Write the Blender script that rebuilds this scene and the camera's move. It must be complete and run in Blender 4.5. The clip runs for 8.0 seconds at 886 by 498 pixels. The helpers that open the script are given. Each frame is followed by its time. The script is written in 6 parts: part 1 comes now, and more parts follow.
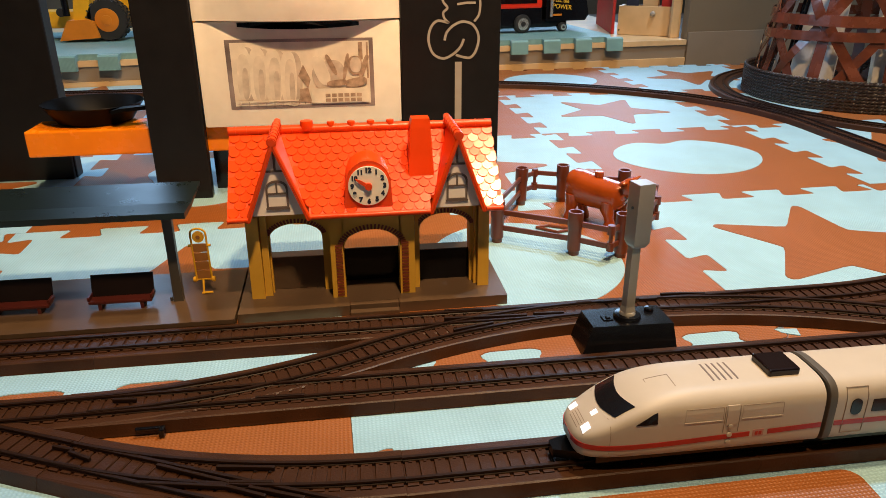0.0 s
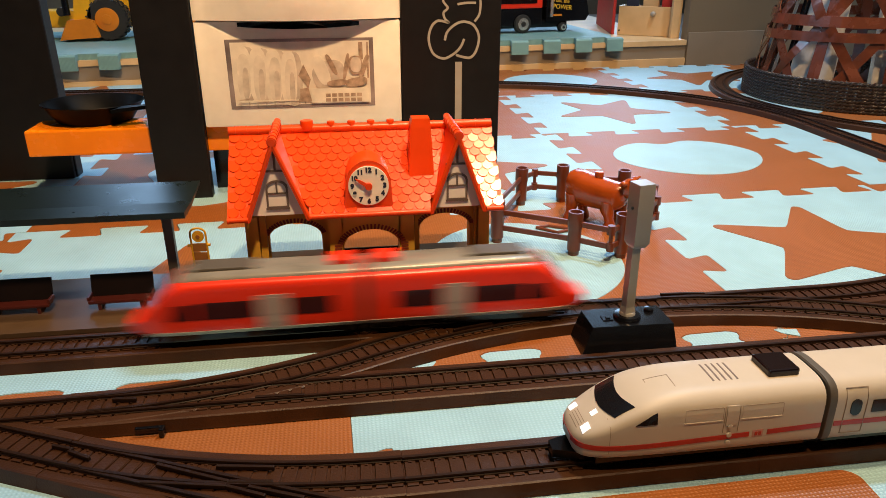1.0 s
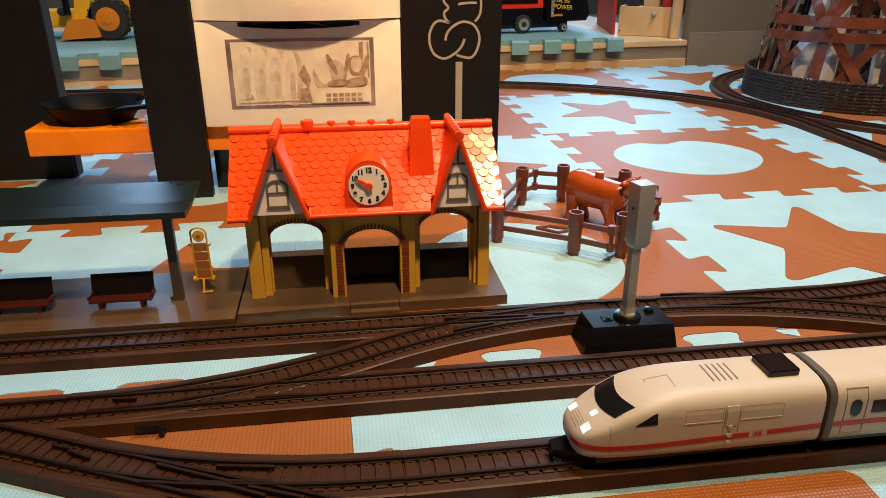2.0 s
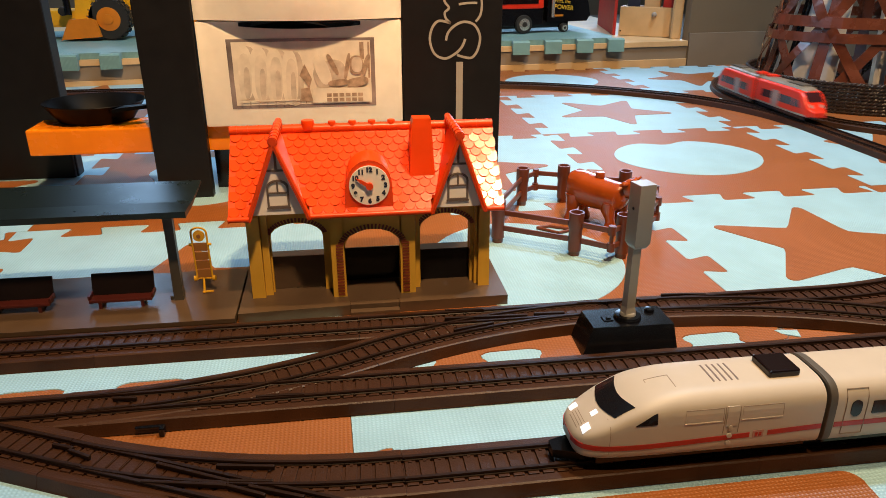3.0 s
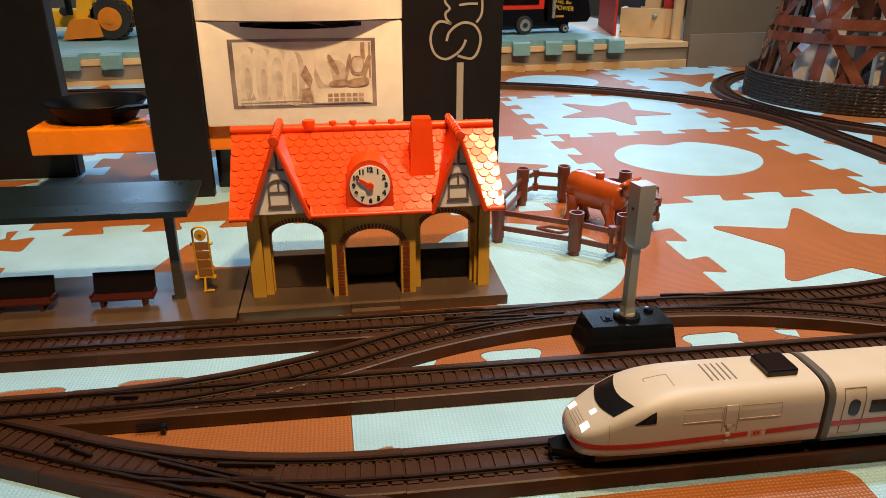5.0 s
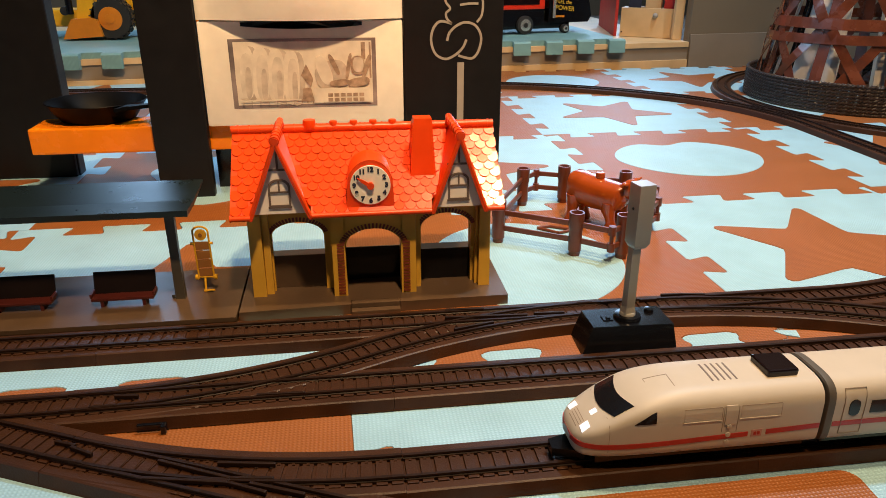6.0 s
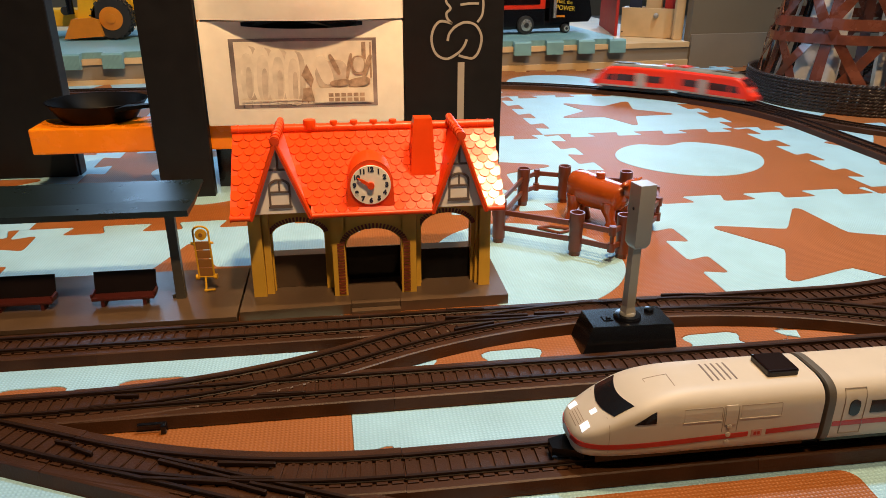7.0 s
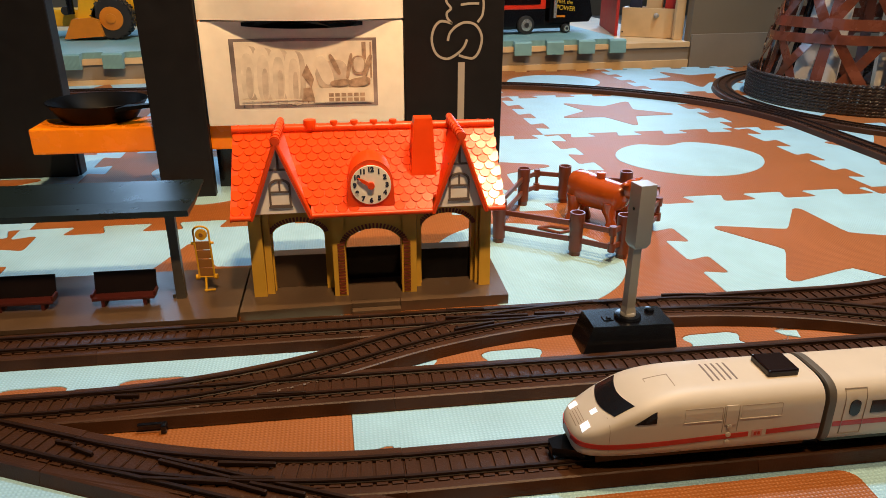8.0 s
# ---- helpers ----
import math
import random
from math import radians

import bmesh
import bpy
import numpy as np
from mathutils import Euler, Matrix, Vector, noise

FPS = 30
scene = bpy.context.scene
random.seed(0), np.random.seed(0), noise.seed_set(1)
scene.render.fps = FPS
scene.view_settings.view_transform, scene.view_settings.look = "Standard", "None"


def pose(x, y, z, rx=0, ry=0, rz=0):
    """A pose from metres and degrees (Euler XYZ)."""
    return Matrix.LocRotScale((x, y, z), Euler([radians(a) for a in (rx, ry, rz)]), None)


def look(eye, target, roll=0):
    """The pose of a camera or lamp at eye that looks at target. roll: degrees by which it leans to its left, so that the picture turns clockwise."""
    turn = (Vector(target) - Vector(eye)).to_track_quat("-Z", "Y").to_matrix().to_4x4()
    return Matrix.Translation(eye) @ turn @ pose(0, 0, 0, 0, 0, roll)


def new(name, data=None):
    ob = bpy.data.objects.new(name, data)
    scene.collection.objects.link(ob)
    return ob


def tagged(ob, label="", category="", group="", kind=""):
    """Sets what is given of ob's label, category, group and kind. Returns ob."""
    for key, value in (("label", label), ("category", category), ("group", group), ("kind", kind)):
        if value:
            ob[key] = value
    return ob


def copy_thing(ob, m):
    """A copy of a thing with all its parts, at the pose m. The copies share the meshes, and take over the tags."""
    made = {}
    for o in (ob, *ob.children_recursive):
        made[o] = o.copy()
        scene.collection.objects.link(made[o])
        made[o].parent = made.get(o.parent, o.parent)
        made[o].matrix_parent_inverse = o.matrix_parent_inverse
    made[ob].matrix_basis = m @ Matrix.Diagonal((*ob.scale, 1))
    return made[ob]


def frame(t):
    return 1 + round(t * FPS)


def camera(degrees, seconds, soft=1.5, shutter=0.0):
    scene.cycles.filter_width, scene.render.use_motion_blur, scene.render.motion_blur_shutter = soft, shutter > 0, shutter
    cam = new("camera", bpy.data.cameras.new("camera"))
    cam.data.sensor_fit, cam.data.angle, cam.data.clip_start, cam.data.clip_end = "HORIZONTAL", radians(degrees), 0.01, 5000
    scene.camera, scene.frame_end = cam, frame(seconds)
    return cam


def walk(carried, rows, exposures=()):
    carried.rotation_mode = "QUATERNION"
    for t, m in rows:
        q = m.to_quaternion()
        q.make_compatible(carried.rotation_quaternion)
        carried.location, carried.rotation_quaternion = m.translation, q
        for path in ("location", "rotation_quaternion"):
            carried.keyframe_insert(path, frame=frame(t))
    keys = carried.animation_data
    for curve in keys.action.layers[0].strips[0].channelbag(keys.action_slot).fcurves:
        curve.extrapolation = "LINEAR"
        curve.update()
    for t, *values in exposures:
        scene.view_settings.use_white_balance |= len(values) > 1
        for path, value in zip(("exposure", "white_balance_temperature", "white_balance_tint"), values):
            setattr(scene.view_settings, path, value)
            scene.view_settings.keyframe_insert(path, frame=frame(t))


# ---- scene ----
cam = camera(63.53, 8.0, soft=0.8, shutter=0.7)


def cam_pose(x, y, z, pitch, lean, yaw):
    """Camera at x, y, z; pitch down, lean and yaw to the right in degrees."""
    return Matrix.Translation((x, y, z)) @ pose(0, 0, 0, 0, 0, -yaw) @ pose(0, 0, 0, 90 - pitch) @ pose(0, 0, 0, 0, 0, lean)


PATH = [
    (0.0, cam_pose(0.0001, 0.00240, 0.2570, 22.623, -0.142, 8.143)),
    (1.0, cam_pose(0.0000, 0.00240, 0.2570, 22.623, -0.052, 8.156)),
    (1.6, cam_pose(0.0000, 0.00240, 0.2570, 22.623, -0.022, 8.146)),
    (3.0, cam_pose(0.0001, 0.00230, 0.2568, 22.603, 0.053, 8.089)),
    (4.0, cam_pose(0.0001, 0.00200, 0.2569, 22.623, 0.073, 8.076)),
    (4.4, cam_pose(-0.0001, 0.00030, 0.2570, 22.553, 0.111, 8.076)),
    (6.0, cam_pose(-0.0002, 0.00015, 0.2570, 22.568, 0.200, 8.039)),
    (7.0, cam_pose(0.0000, 0.00000, 0.2570, 22.573, 0.203, 7.991)),
    (8.0, cam_pose(0.0000, 0.00000, 0.2570, 22.573, 0.203, 7.971)),
]
walk(cam, PATH)

# ---- light ----
world = bpy.data.worlds.new("world")
world.use_nodes = True
scene.world = world
world.node_tree.nodes["Background"].inputs[0].default_value = (0.55, 0.7, 1.0, 1)
world.node_tree.nodes["Background"].inputs[1].default_value = 0.01
scene.view_settings.exposure = 0.0


def lamp(name, eye, target, power, size, colour, spread=180):
    data = bpy.data.lights.new(name, "AREA")
    data.shape, data.size, data.energy, data.color = "DISK", size, power, colour
    data.spread = radians(spread)
    ob = new(name, data)
    ob.matrix_world = look(eye, target)
    return ob


lamp("pendant_lamp_light", (0.62, 0.42, 2.28), (0.46, 0.48, 0), 9.5, 0.12, (1.0, 0.64, 0.30), 80)
lamp("wall_lamp_light", (0.20, -0.32, 1.80), (0.02, 1.0, 0.26), 8.0, 0.12, (1.0, 0.64, 0.32), 64)
lamp("ceiling_lamp_light", (1.0, 1.05, 2.28), (0.78, 0.98, 0), 38, 0.14, (0.60, 0.82, 1.0))
lamp("window_light", (1.15, 3.22, 0.80), (0.45, 0.9, 0), 23, 1.0, (0.46, 0.70, 1.0))
lamp("back_window_light", (-0.6, 3.2, 1.30), (0.0, 0.8, 0), 17, 0.9, (0.40, 0.66, 1.0))
lamp("side_window_light", (-2.5, 1.60, 1.45), (0.9, 1.0, 0.1), 22, 0.9, (0.45, 0.70, 1.0))


# ---- materials ----
def material(name, colour, rough=0.45, metal=0.0, var=0.12, scale=60.0, bump=0.05, bump_scale=400.0, coat=0.0, spec=0.5):
    """A surface with slow stains and fine grain, both in colour and gloss."""
    m = bpy.data.materials.new(name)
    m.use_nodes = True
    nt = m.node_tree
    b = nt.nodes["Principled BSDF"]
    tc = nt.nodes.new("ShaderNodeTexCoord")
    n1 = nt.nodes.new("ShaderNodeTexNoise")
    n1.inputs["Scale"].default_value, n1.inputs["Detail"].default_value = scale, 6
    n2 = nt.nodes.new("ShaderNodeTexNoise")
    n2.inputs["Scale"].default_value, n2.inputs["Detail"].default_value = bump_scale, 3
    nt.links.new(tc.outputs["Object"], n1.inputs["Vector"])
    nt.links.new(tc.outputs["Object"], n2.inputs["Vector"])
    ramp = nt.nodes.new("ShaderNodeMapRange")
    ramp.inputs["From Min"].default_value, ramp.inputs["From Max"].default_value = 0.3, 0.7
    ramp.inputs["To Min"].default_value, ramp.inputs["To Max"].default_value = 1 - var, 1 + var
    nt.links.new(n1.outputs["Fac"], ramp.inputs["Value"])
    mul = nt.nodes.new("ShaderNodeVectorMath")
    mul.operation = "SCALE"
    mul.inputs[0].default_value = colour
    nt.links.new(ramp.outputs[0], mul.inputs["Scale"])
    nt.links.new(mul.outputs[0], b.inputs["Base Color"])
    r2 = nt.nodes.new("ShaderNodeMapRange")
    r2.inputs["To Min"].default_value, r2.inputs["To Max"].default_value = rough * 0.85, min(1, rough * 1.2)
    nt.links.new(n1.outputs["Fac"], r2.inputs["Value"])
    nt.links.new(r2.outputs[0], b.inputs["Roughness"])
    b.inputs["Metallic"].default_value = metal
    b.inputs["Coat Weight"].default_value = coat
    b.inputs["Coat Roughness"].default_value = 0.12
    b.inputs["Specular IOR Level"].default_value = spec
    if bump:
        bp = nt.nodes.new("ShaderNodeBump")
        bp.inputs["Strength"].default_value, bp.inputs["Distance"].default_value = bump, 0.001
        nt.links.new(n2.outputs["Fac"], bp.inputs["Height"])
        nt.links.new(bp.outputs[0], b.inputs["Normal"])
    return m


def glow(name, colour, strength):
    m = bpy.data.materials.new(name)
    m.use_nodes = True
    b = m.node_tree.nodes["Principled BSDF"]
    b.inputs["Base Color"].default_value = (*colour, 1)
    b.inputs["Emission Color"].default_value = (*colour, 1)
    b.inputs["Emission Strength"].default_value = strength
    return m


def foam(name, colour):
    """EVA foam with its woven crosshatch relief of about two millimetres."""
    m = material(name, colour, rough=0.45, var=0.07, scale=25, bump=0)
    nt = m.node_tree
    b = nt.nodes["Principled BSDF"]
    tc = nt.nodes.new("ShaderNodeTexCoord")
    mp = nt.nodes.new("ShaderNodeMapping")
    mp.inputs["Rotation"].default_value = (0, 0, 0.0234)
    nt.links.new(tc.outputs["Object"], mp.inputs["Vector"])
    heights = []
    for axis in ("X", "Y"):
        w = nt.nodes.new("ShaderNodeTexWave")
        w.wave_type, w.bands_direction, w.wave_profile = "BANDS", axis, "SIN"
        w.inputs["Scale"].default_value = 130
        w.inputs["Distortion"].default_value = 0.6
        w.inputs["Detail"].default_value = 0.5
        nt.links.new(mp.outputs[0], w.inputs["Vector"])
        heights.append(w)
    mx = nt.nodes.new("ShaderNodeMath")
    mx.operation = "MULTIPLY"
    nt.links.new(heights[0].outputs["Fac"], mx.inputs[0])
    nt.links.new(heights[1].outputs["Fac"], mx.inputs[1])
    # shade in the hollows of the weave, put into the colour
    lo = nt.nodes.new("ShaderNodeMapRange")
    lo.inputs["To Min"].default_value, lo.inputs["To Max"].default_value = 0.89, 1.03
    nt.links.new(mx.outputs[0], lo.inputs["Value"])
    old = b.inputs["Base Color"].links[0].from_socket
    weave_shade = nt.nodes.new("ShaderNodeVectorMath")
    weave_shade.operation = "SCALE"
    nt.links.new(old, weave_shade.inputs[0])
    nt.links.new(lo.outputs[0], weave_shade.inputs["Scale"])
    nt.links.new(weave_shade.outputs[0], b.inputs["Base Color"])
    bp = nt.nodes.new("ShaderNodeBump")
    bp.inputs["Strength"].default_value, bp.inputs["Distance"].default_value = 0.36, 0.0008
    nt.links.new(mx.outputs[0], bp.inputs["Height"])
    nt.links.new(bp.outputs[0], b.inputs["Normal"])
    return m


BROWN_FOAM = foam("brown_foam", (0.272, 0.087, 0.018))
TEAL_FOAM = foam("teal_foam", (0.17, 0.33, 0.34))
CYAN_FOAM = foam("cyan_foam", (0.305, 0.535, 0.69))
TRACK = material("track_brown", (0.038, 0.0140, 0.0050), 0.42, var=0.25, scale=30, bump=0.25, bump_scale=900, spec=0.26)
RAIL = material("rail_brown", (0.014, 0.0058, 0.0028), 0.42, var=0.1, bump=0.03, spec=0.2)
RED = material("red_plastic", (0.74, 0.060, 0.004), 0.30, var=0.05, bump=0.02, spec=0.35)
TILE_RED = material("roof_tile_red", (0.74, 0.060, 0.003), 0.20, var=0.05, bump=0.05)
YELLOW = material("ochre_plastic", (0.60, 0.345, 0.042), 0.40, var=0.06, bump=0.03)
BRICK = material("dark_red_print", (0.18, 0.035, 0.012), 0.5, var=0.2)
WHITE = material("white_plastic", (0.88, 0.82, 0.74), 0.35, var=0.04, bump=0.02)
GABLE = material("gable_white", (0.82, 0.76, 0.74), 0.5, var=0.05)
TIMBER = material("timber_print_grey", (0.13, 0.095, 0.085), 0.5)
BASE = material("taupe_plastic", (0.085, 0.055, 0.036), 0.34, var=0.1, bump=0.05)
DARK = material("anthracite_panel", (0.0085, 0.0078, 0.0088), 0.40, var=0.15, bump=0.04, spec=0.24)
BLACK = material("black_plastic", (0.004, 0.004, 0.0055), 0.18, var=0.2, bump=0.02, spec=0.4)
MAROON = material("bench_maroon", (0.075, 0.014, 0.012), 0.35)
BENCH_BACK = material("bench_back_dark", (0.010, 0.006, 0.006), 0.35, spec=0.25)
CANOPY = material("dark_green_plastic", (0.006, 0.011, 0.011), 0.28, var=0.12, bump=0.03, spec=0.4)
POST_GREY = material("post_dark_grey", (0.060, 0.055, 0.050), 0.38)
TROLLEY = material("trolley_yellow", (0.65, 0.36, 0.02), 0.35)
TROLLEY_PANEL = material("trolley_brown", (0.30, 0.13, 0.035), 0.45)
ORANGE = material("orange_plastic", (0.88, 0.235, 0.004), 0.26, var=0.04, bump=0.02)
FENCE = material("fence_brown", (0.125, 0.030, 0.012), 0.36, var=0.08, bump=0.02)
COW = material("cow_orange_brown", (0.32, 0.055, 0.007), 0.22, var=0.18, scale=40, bump=0.02, coat=0.3)
GREY = material("signal_grey", (0.31, 0.30, 0.28), 0.32, metal=0.25, var=0.05, bump=0.03)
ICE_WHITE = material("train_white", (0.46, 0.415, 0.36), 0.44, var=0.03, bump=0.02, spec=0.35)
ICE_RED = material("train_stripe_red", (0.36, 0.018, 0.014), 0.38)
EMBLEM_PINK = material("emblem_pink", (0.42, 0.22, 0.19), 0.4)
SEAM = material("seam_shadow_grey", (0.24, 0.19, 0.145), 0.5)
BELLOWS = material("bellows_grey", (0.075, 0.064, 0.052), 0.55)
GLASS_DARK = material("dark_window", (0.006, 0.006, 0.008), 0.22, var=0.1, bump=0, spec=0.35)
LIGHT_WHITE = glow("lit_headlight", (0.92, 0.95, 1.0), 0.7)
LENS_GREY = material("lens_grey", (0.34, 0.26, 0.25), 0.2, var=0.05, bump=0)
RAILCAR_GLASS = material("railcar_tinted_window", (0.040, 0.010, 0.013), 0.14, var=0.2, bump=0)
RAILCAR_RED = material("railcar_red", (0.72, 0.030, 0.008), 0.30, var=0.05, bump=0.02)
RAILCAR_ROOF = material("railcar_roof_grey", (0.19, 0.175, 0.15), 0.28, var=0.2)
DOOR_GREY = material("railcar_door_grey", (0.36, 0.30, 0.30), 0.4)
SKIRT = material("railcar_skirt_grey", (0.42, 0.40, 0.36), 0.45)
SMOKED = material("smoked_red_lens", (0.008, 0.003, 0.003), 0.15, bump=0, spec=0.35)
ROPE = material("dark_rope", (0.026, 0.015, 0.011), 0.30, var=0.5, scale=300, bump=0.6, bump_scale=700)
STRAP = material("brown_strap", (0.125, 0.034, 0.016), 0.26, var=0.4, scale=22, bump=0.3, bump_scale=60, coat=0.4)
PAPER = material("white_paper", (0.70, 0.68, 0.66), 0.7, var=0.06)
WALL = material("wall_paint", (0.17, 0.132, 0.088), 0.8, var=0.06, scale=4, bump=0.1, bump_scale=120)
WOOD = material("pale_wood", (0.62, 0.42, 0.22), 0.5, var=0.14, scale=14, bump=0.06, bump_scale=90)
RISER = material("riser_grey", (0.23, 0.185, 0.14), 0.6, var=0.1, scale=8)
FLOOR = material("subfloor_dark", (0.10, 0.07, 0.05), 0.7)
CEIL = material("ceiling_white", (0.45, 0.43, 0.40), 0.85, var=0.03, scale=3)
SILVER = material("silver_print", (0.34, 0.31, 0.28), 0.4, var=0.05)
PRINT_BROWN = material("print_brown", (0.36, 0.26, 0.195), 0.3, var=0.4, scale=160, bump=0)
PRINT_PALE = material("print_pale", (0.74, 0.67, 0.58), 0.25, var=0.12, scale=60, bump=0)
PRINT_MID = material("print_mid", (0.57, 0.49, 0.42), 0.25, var=0.22, scale=80, bump=0)
PRINT_LIGHT = material("print_light", (0.67, 0.60, 0.52), 0.25, var=0.15, scale=70, bump=0)
PRINT_FRAME = material("print_frame", (0.26, 0.21, 0.21), 0.22, var=0.45, scale=30, bump=0)
DIGGER_YELLOW = material("digger_yellow", (0.80, 0.42, 0.015), 0.35, var=0.06)
DIGGER_ORANGE = material("digger_orange", (0.62, 0.20, 0.01), 0.4, var=0.06)
PAN = material("pan_black", (0.0025, 0.0025, 0.003), 0.45, var=0.2, spec=0.08)
TYRE = material("tyre_black", (0.014, 0.014, 0.015), 0.6)
CHROME = material("chrome_rim", (0.65, 0.62, 0.58), 0.2, metal=0.8)
BOOK_RED = material("red_card", (0.42, 0.020, 0.018), 0.5, var=0.06)
TEXT_YELLOW = material("yellow_letters", (0.75, 0.45, 0.03), 0.5)
INK = material("clock_ink_blue", (0.015, 0.02, 0.05), 0.5)


# ---- building helpers ----
BASE_AT = {}


def thing(name, at, label="", category="", group="", kind=""):
    """An empty at the thing's base; parts are then modelled in world places."""
    ob = new(name)
    ob.empty_display_size = 0.02
    ob.location = at
    BASE_AT[ob.name] = Vector(at)
    return tagged(ob, label, category, group, kind)


def part(name, bm, mat, parent=None, label="", smooth=False):
    """One mesh object under a thing or a part; bm holds world places."""
    if parent is not None:
        root = parent
        while root.parent:
            root = root.parent
        off = BASE_AT.get(root.name)
        if off is not None:
            bmesh.ops.translate(bm, verts=bm.verts, vec=-off)
    me = bpy.data.meshes.new(name)
    bmesh.ops.recalc_face_normals(bm, faces=bm.faces)
    bm.to_mesh(me)
    bm.free()
    for mm in (mat if isinstance(mat, (list, tuple)) else [mat]):
        me.materials.append(mm)
    if smooth:
        for p in me.polygons:
            p.use_smooth = True
        me.set_sharp_from_angle(angle=radians(38))
    ob = new(name, me)
    ob.parent = parent
    if label:
        ob["label"] = label
    return ob


def bevel(bm, width, seg=2):
    edges = [e for e in bm.edges if len(e.link_faces) == 2 and e.calc_face_angle(0) > 0.5]
    bmesh.ops.bevel(bm, geom=edges, offset=width, segments=seg, affect="EDGES", profile=0.6)
    return bm


def box(bm, x0, x1, y0, y1, z0, z1, m=None):
    r = bmesh.ops.create_cube(bm, size=1)
    bmesh.ops.scale(bm, verts=r["verts"], vec=(x1 - x0, y1 - y0, z1 - z0))
    bmesh.ops.translate(bm, verts=r["verts"], vec=((x0 + x1) / 2, (y0 + y1) / 2, (z0 + z1) / 2))
    if m:
        bmesh.ops.transform(bm, matrix=m, verts=r["verts"])
    return bm


def bbox(x0, x1, y0, y1, z0, z1, r=0.0, m=None):
    bm = box(bmesh.new(), x0, x1, y0, y1, z0, z1)
    if r:
        bevel(bm, r)
    if m:
        bmesh.ops.transform(bm, matrix=m, verts=bm.verts)
    return bm


def rod(bm, a, b, r0, r1=None, n=12):
    """A round bar from a to b."""
    a, b = Vector(a), Vector(b)
    m = Matrix.Translation((a + b) / 2) @ (b - a).to_track_quat("Z", "Y").to_matrix().to_4x4()
    bmesh.ops.create_cone(bm, cap_ends=True, segments=n, radius1=r0, radius2=r0 if r1 is None else r1, depth=(b - a).length, matrix=m)
    return bm


def ball(bm, at, r, scale=(1, 1, 1), n=16):
    bmesh.ops.create_uvsphere(bm, u_segments=n, v_segments=n // 2, radius=r, matrix=Matrix.Translation(at) @ Matrix.Diagonal((*scale, 1)))
    return bm


def loft(bm, rings, caps=True, closed=True):
    """Skin through rings of points; each ring has the same count."""
    vs = [[bm.verts.new(p) for p in ring] for ring in rings]
    n = len(vs[0])
    for a, b in zip(vs, vs[1:]):
        for i in range(n if closed else n - 1):
            j = (i + 1) % n
            bm.faces.new((a[i], a[j], b[j], b[i]))
    if caps and closed:
        bm.faces.new(vs[0])
        bm.faces.new(vs[-1][::-1])
    return bm


def slab(outline, z0, z1, m=None):
    """A plate from a flat outline in x, y."""
    bm = bmesh.new()
    loft(bm, [[(x, y, z0) for x, y in outline], [(x, y, z1) for x, y in outline]])
    if m:
        bmesh.ops.transform(bm, matrix=m, verts=bm.verts)
    return bm


def upright(outline, y0, y1):
    """A plate standing across y from an outline in x, z."""
    bm = bmesh.new()
    loft(bm, [[(x, y0, z) for x, z in outline], [(x, y1, z) for x, z in outline]])
    return bm


def sweep(bm, path, profile):
    """Carry a profile (side, up) along a path of (x, y, heading)."""
    rings = []
    for x, y, h in path:
        sx, sy = -math.sin(h), math.cos(h)
        rings.append([(x + sx * a, y + sy * a, z) for a, z in profile])
    return loft(bm, rings)


def turtle(x, y, heading, moves, step=0.008):
    """Points (x, y, heading) along straights (length, 0) and arcs (degrees, radius; left positive)."""
    h = radians(heading)
    pts = [(x, y, h)]
    for a, r in moves:
        if r == 0:
            n = max(1, int(a / 0.05))
            for _ in range(n):
                x, y = x + math.cos(h) * a / n, y + math.sin(h) * a / n
                pts.append((x, y, h))
        else:
            turn = radians(a)
            n = max(2, int(abs(turn) * r / step))
            for _ in range(n):
                d = turn / n
                chord = 2 * r * math.sin(abs(d) / 2)
                x, y = x + chord * math.cos(h + d / 2), y + chord * math.sin(h + d / 2)
                h += d
                pts.append((x, y, h))
    return pts


def along(path, s):
    """The point and heading at the distance s along a path."""
    for a, b in zip(path, path[1:]):
        d = math.hypot(b[0] - a[0], b[1] - a[1])
        if s <= d or b is path[-1]:
            f = s / d if d else 0
            return a[0] + (b[0] - a[0]) * f, a[1] + (b[1] - a[1]) * f, a[2] + (b[2] - a[2]) * f
        s -= d


def length(path):
    return sum(math.hypot(b[0] - a[0], b[1] - a[1]) for a, b in zip(path, path[1:]))


def lettering(name, text, size, mat, parent, m, depth=0.0002, weight=0.0):
    """Letters as a mesh, in the plane of the pose m (world)."""
    cu = bpy.data.curves.new(name, "FONT")
    cu.body, cu.size, cu.extrude, cu.align_x, cu.align_y = text, size, depth, "CENTER", "CENTER"
    cu.offset = weight
    tmp = bpy.data.objects.new(name, cu)
    bm = bmesh.new()
    scene.collection.objects.link(tmp)
    me = bpy.data.meshes.new_from_object(tmp.evaluated_get(bpy.context.evaluated_depsgraph_get()))
    bm.from_mesh(me)
    bpy.data.objects.remove(tmp)
    bpy.data.meshes.remove(me)
    bpy.data.curves.remove(cu)
    bmesh.ops.transform(bm, matrix=m, verts=bm.verts)
    return part(name, bm, mat, parent)


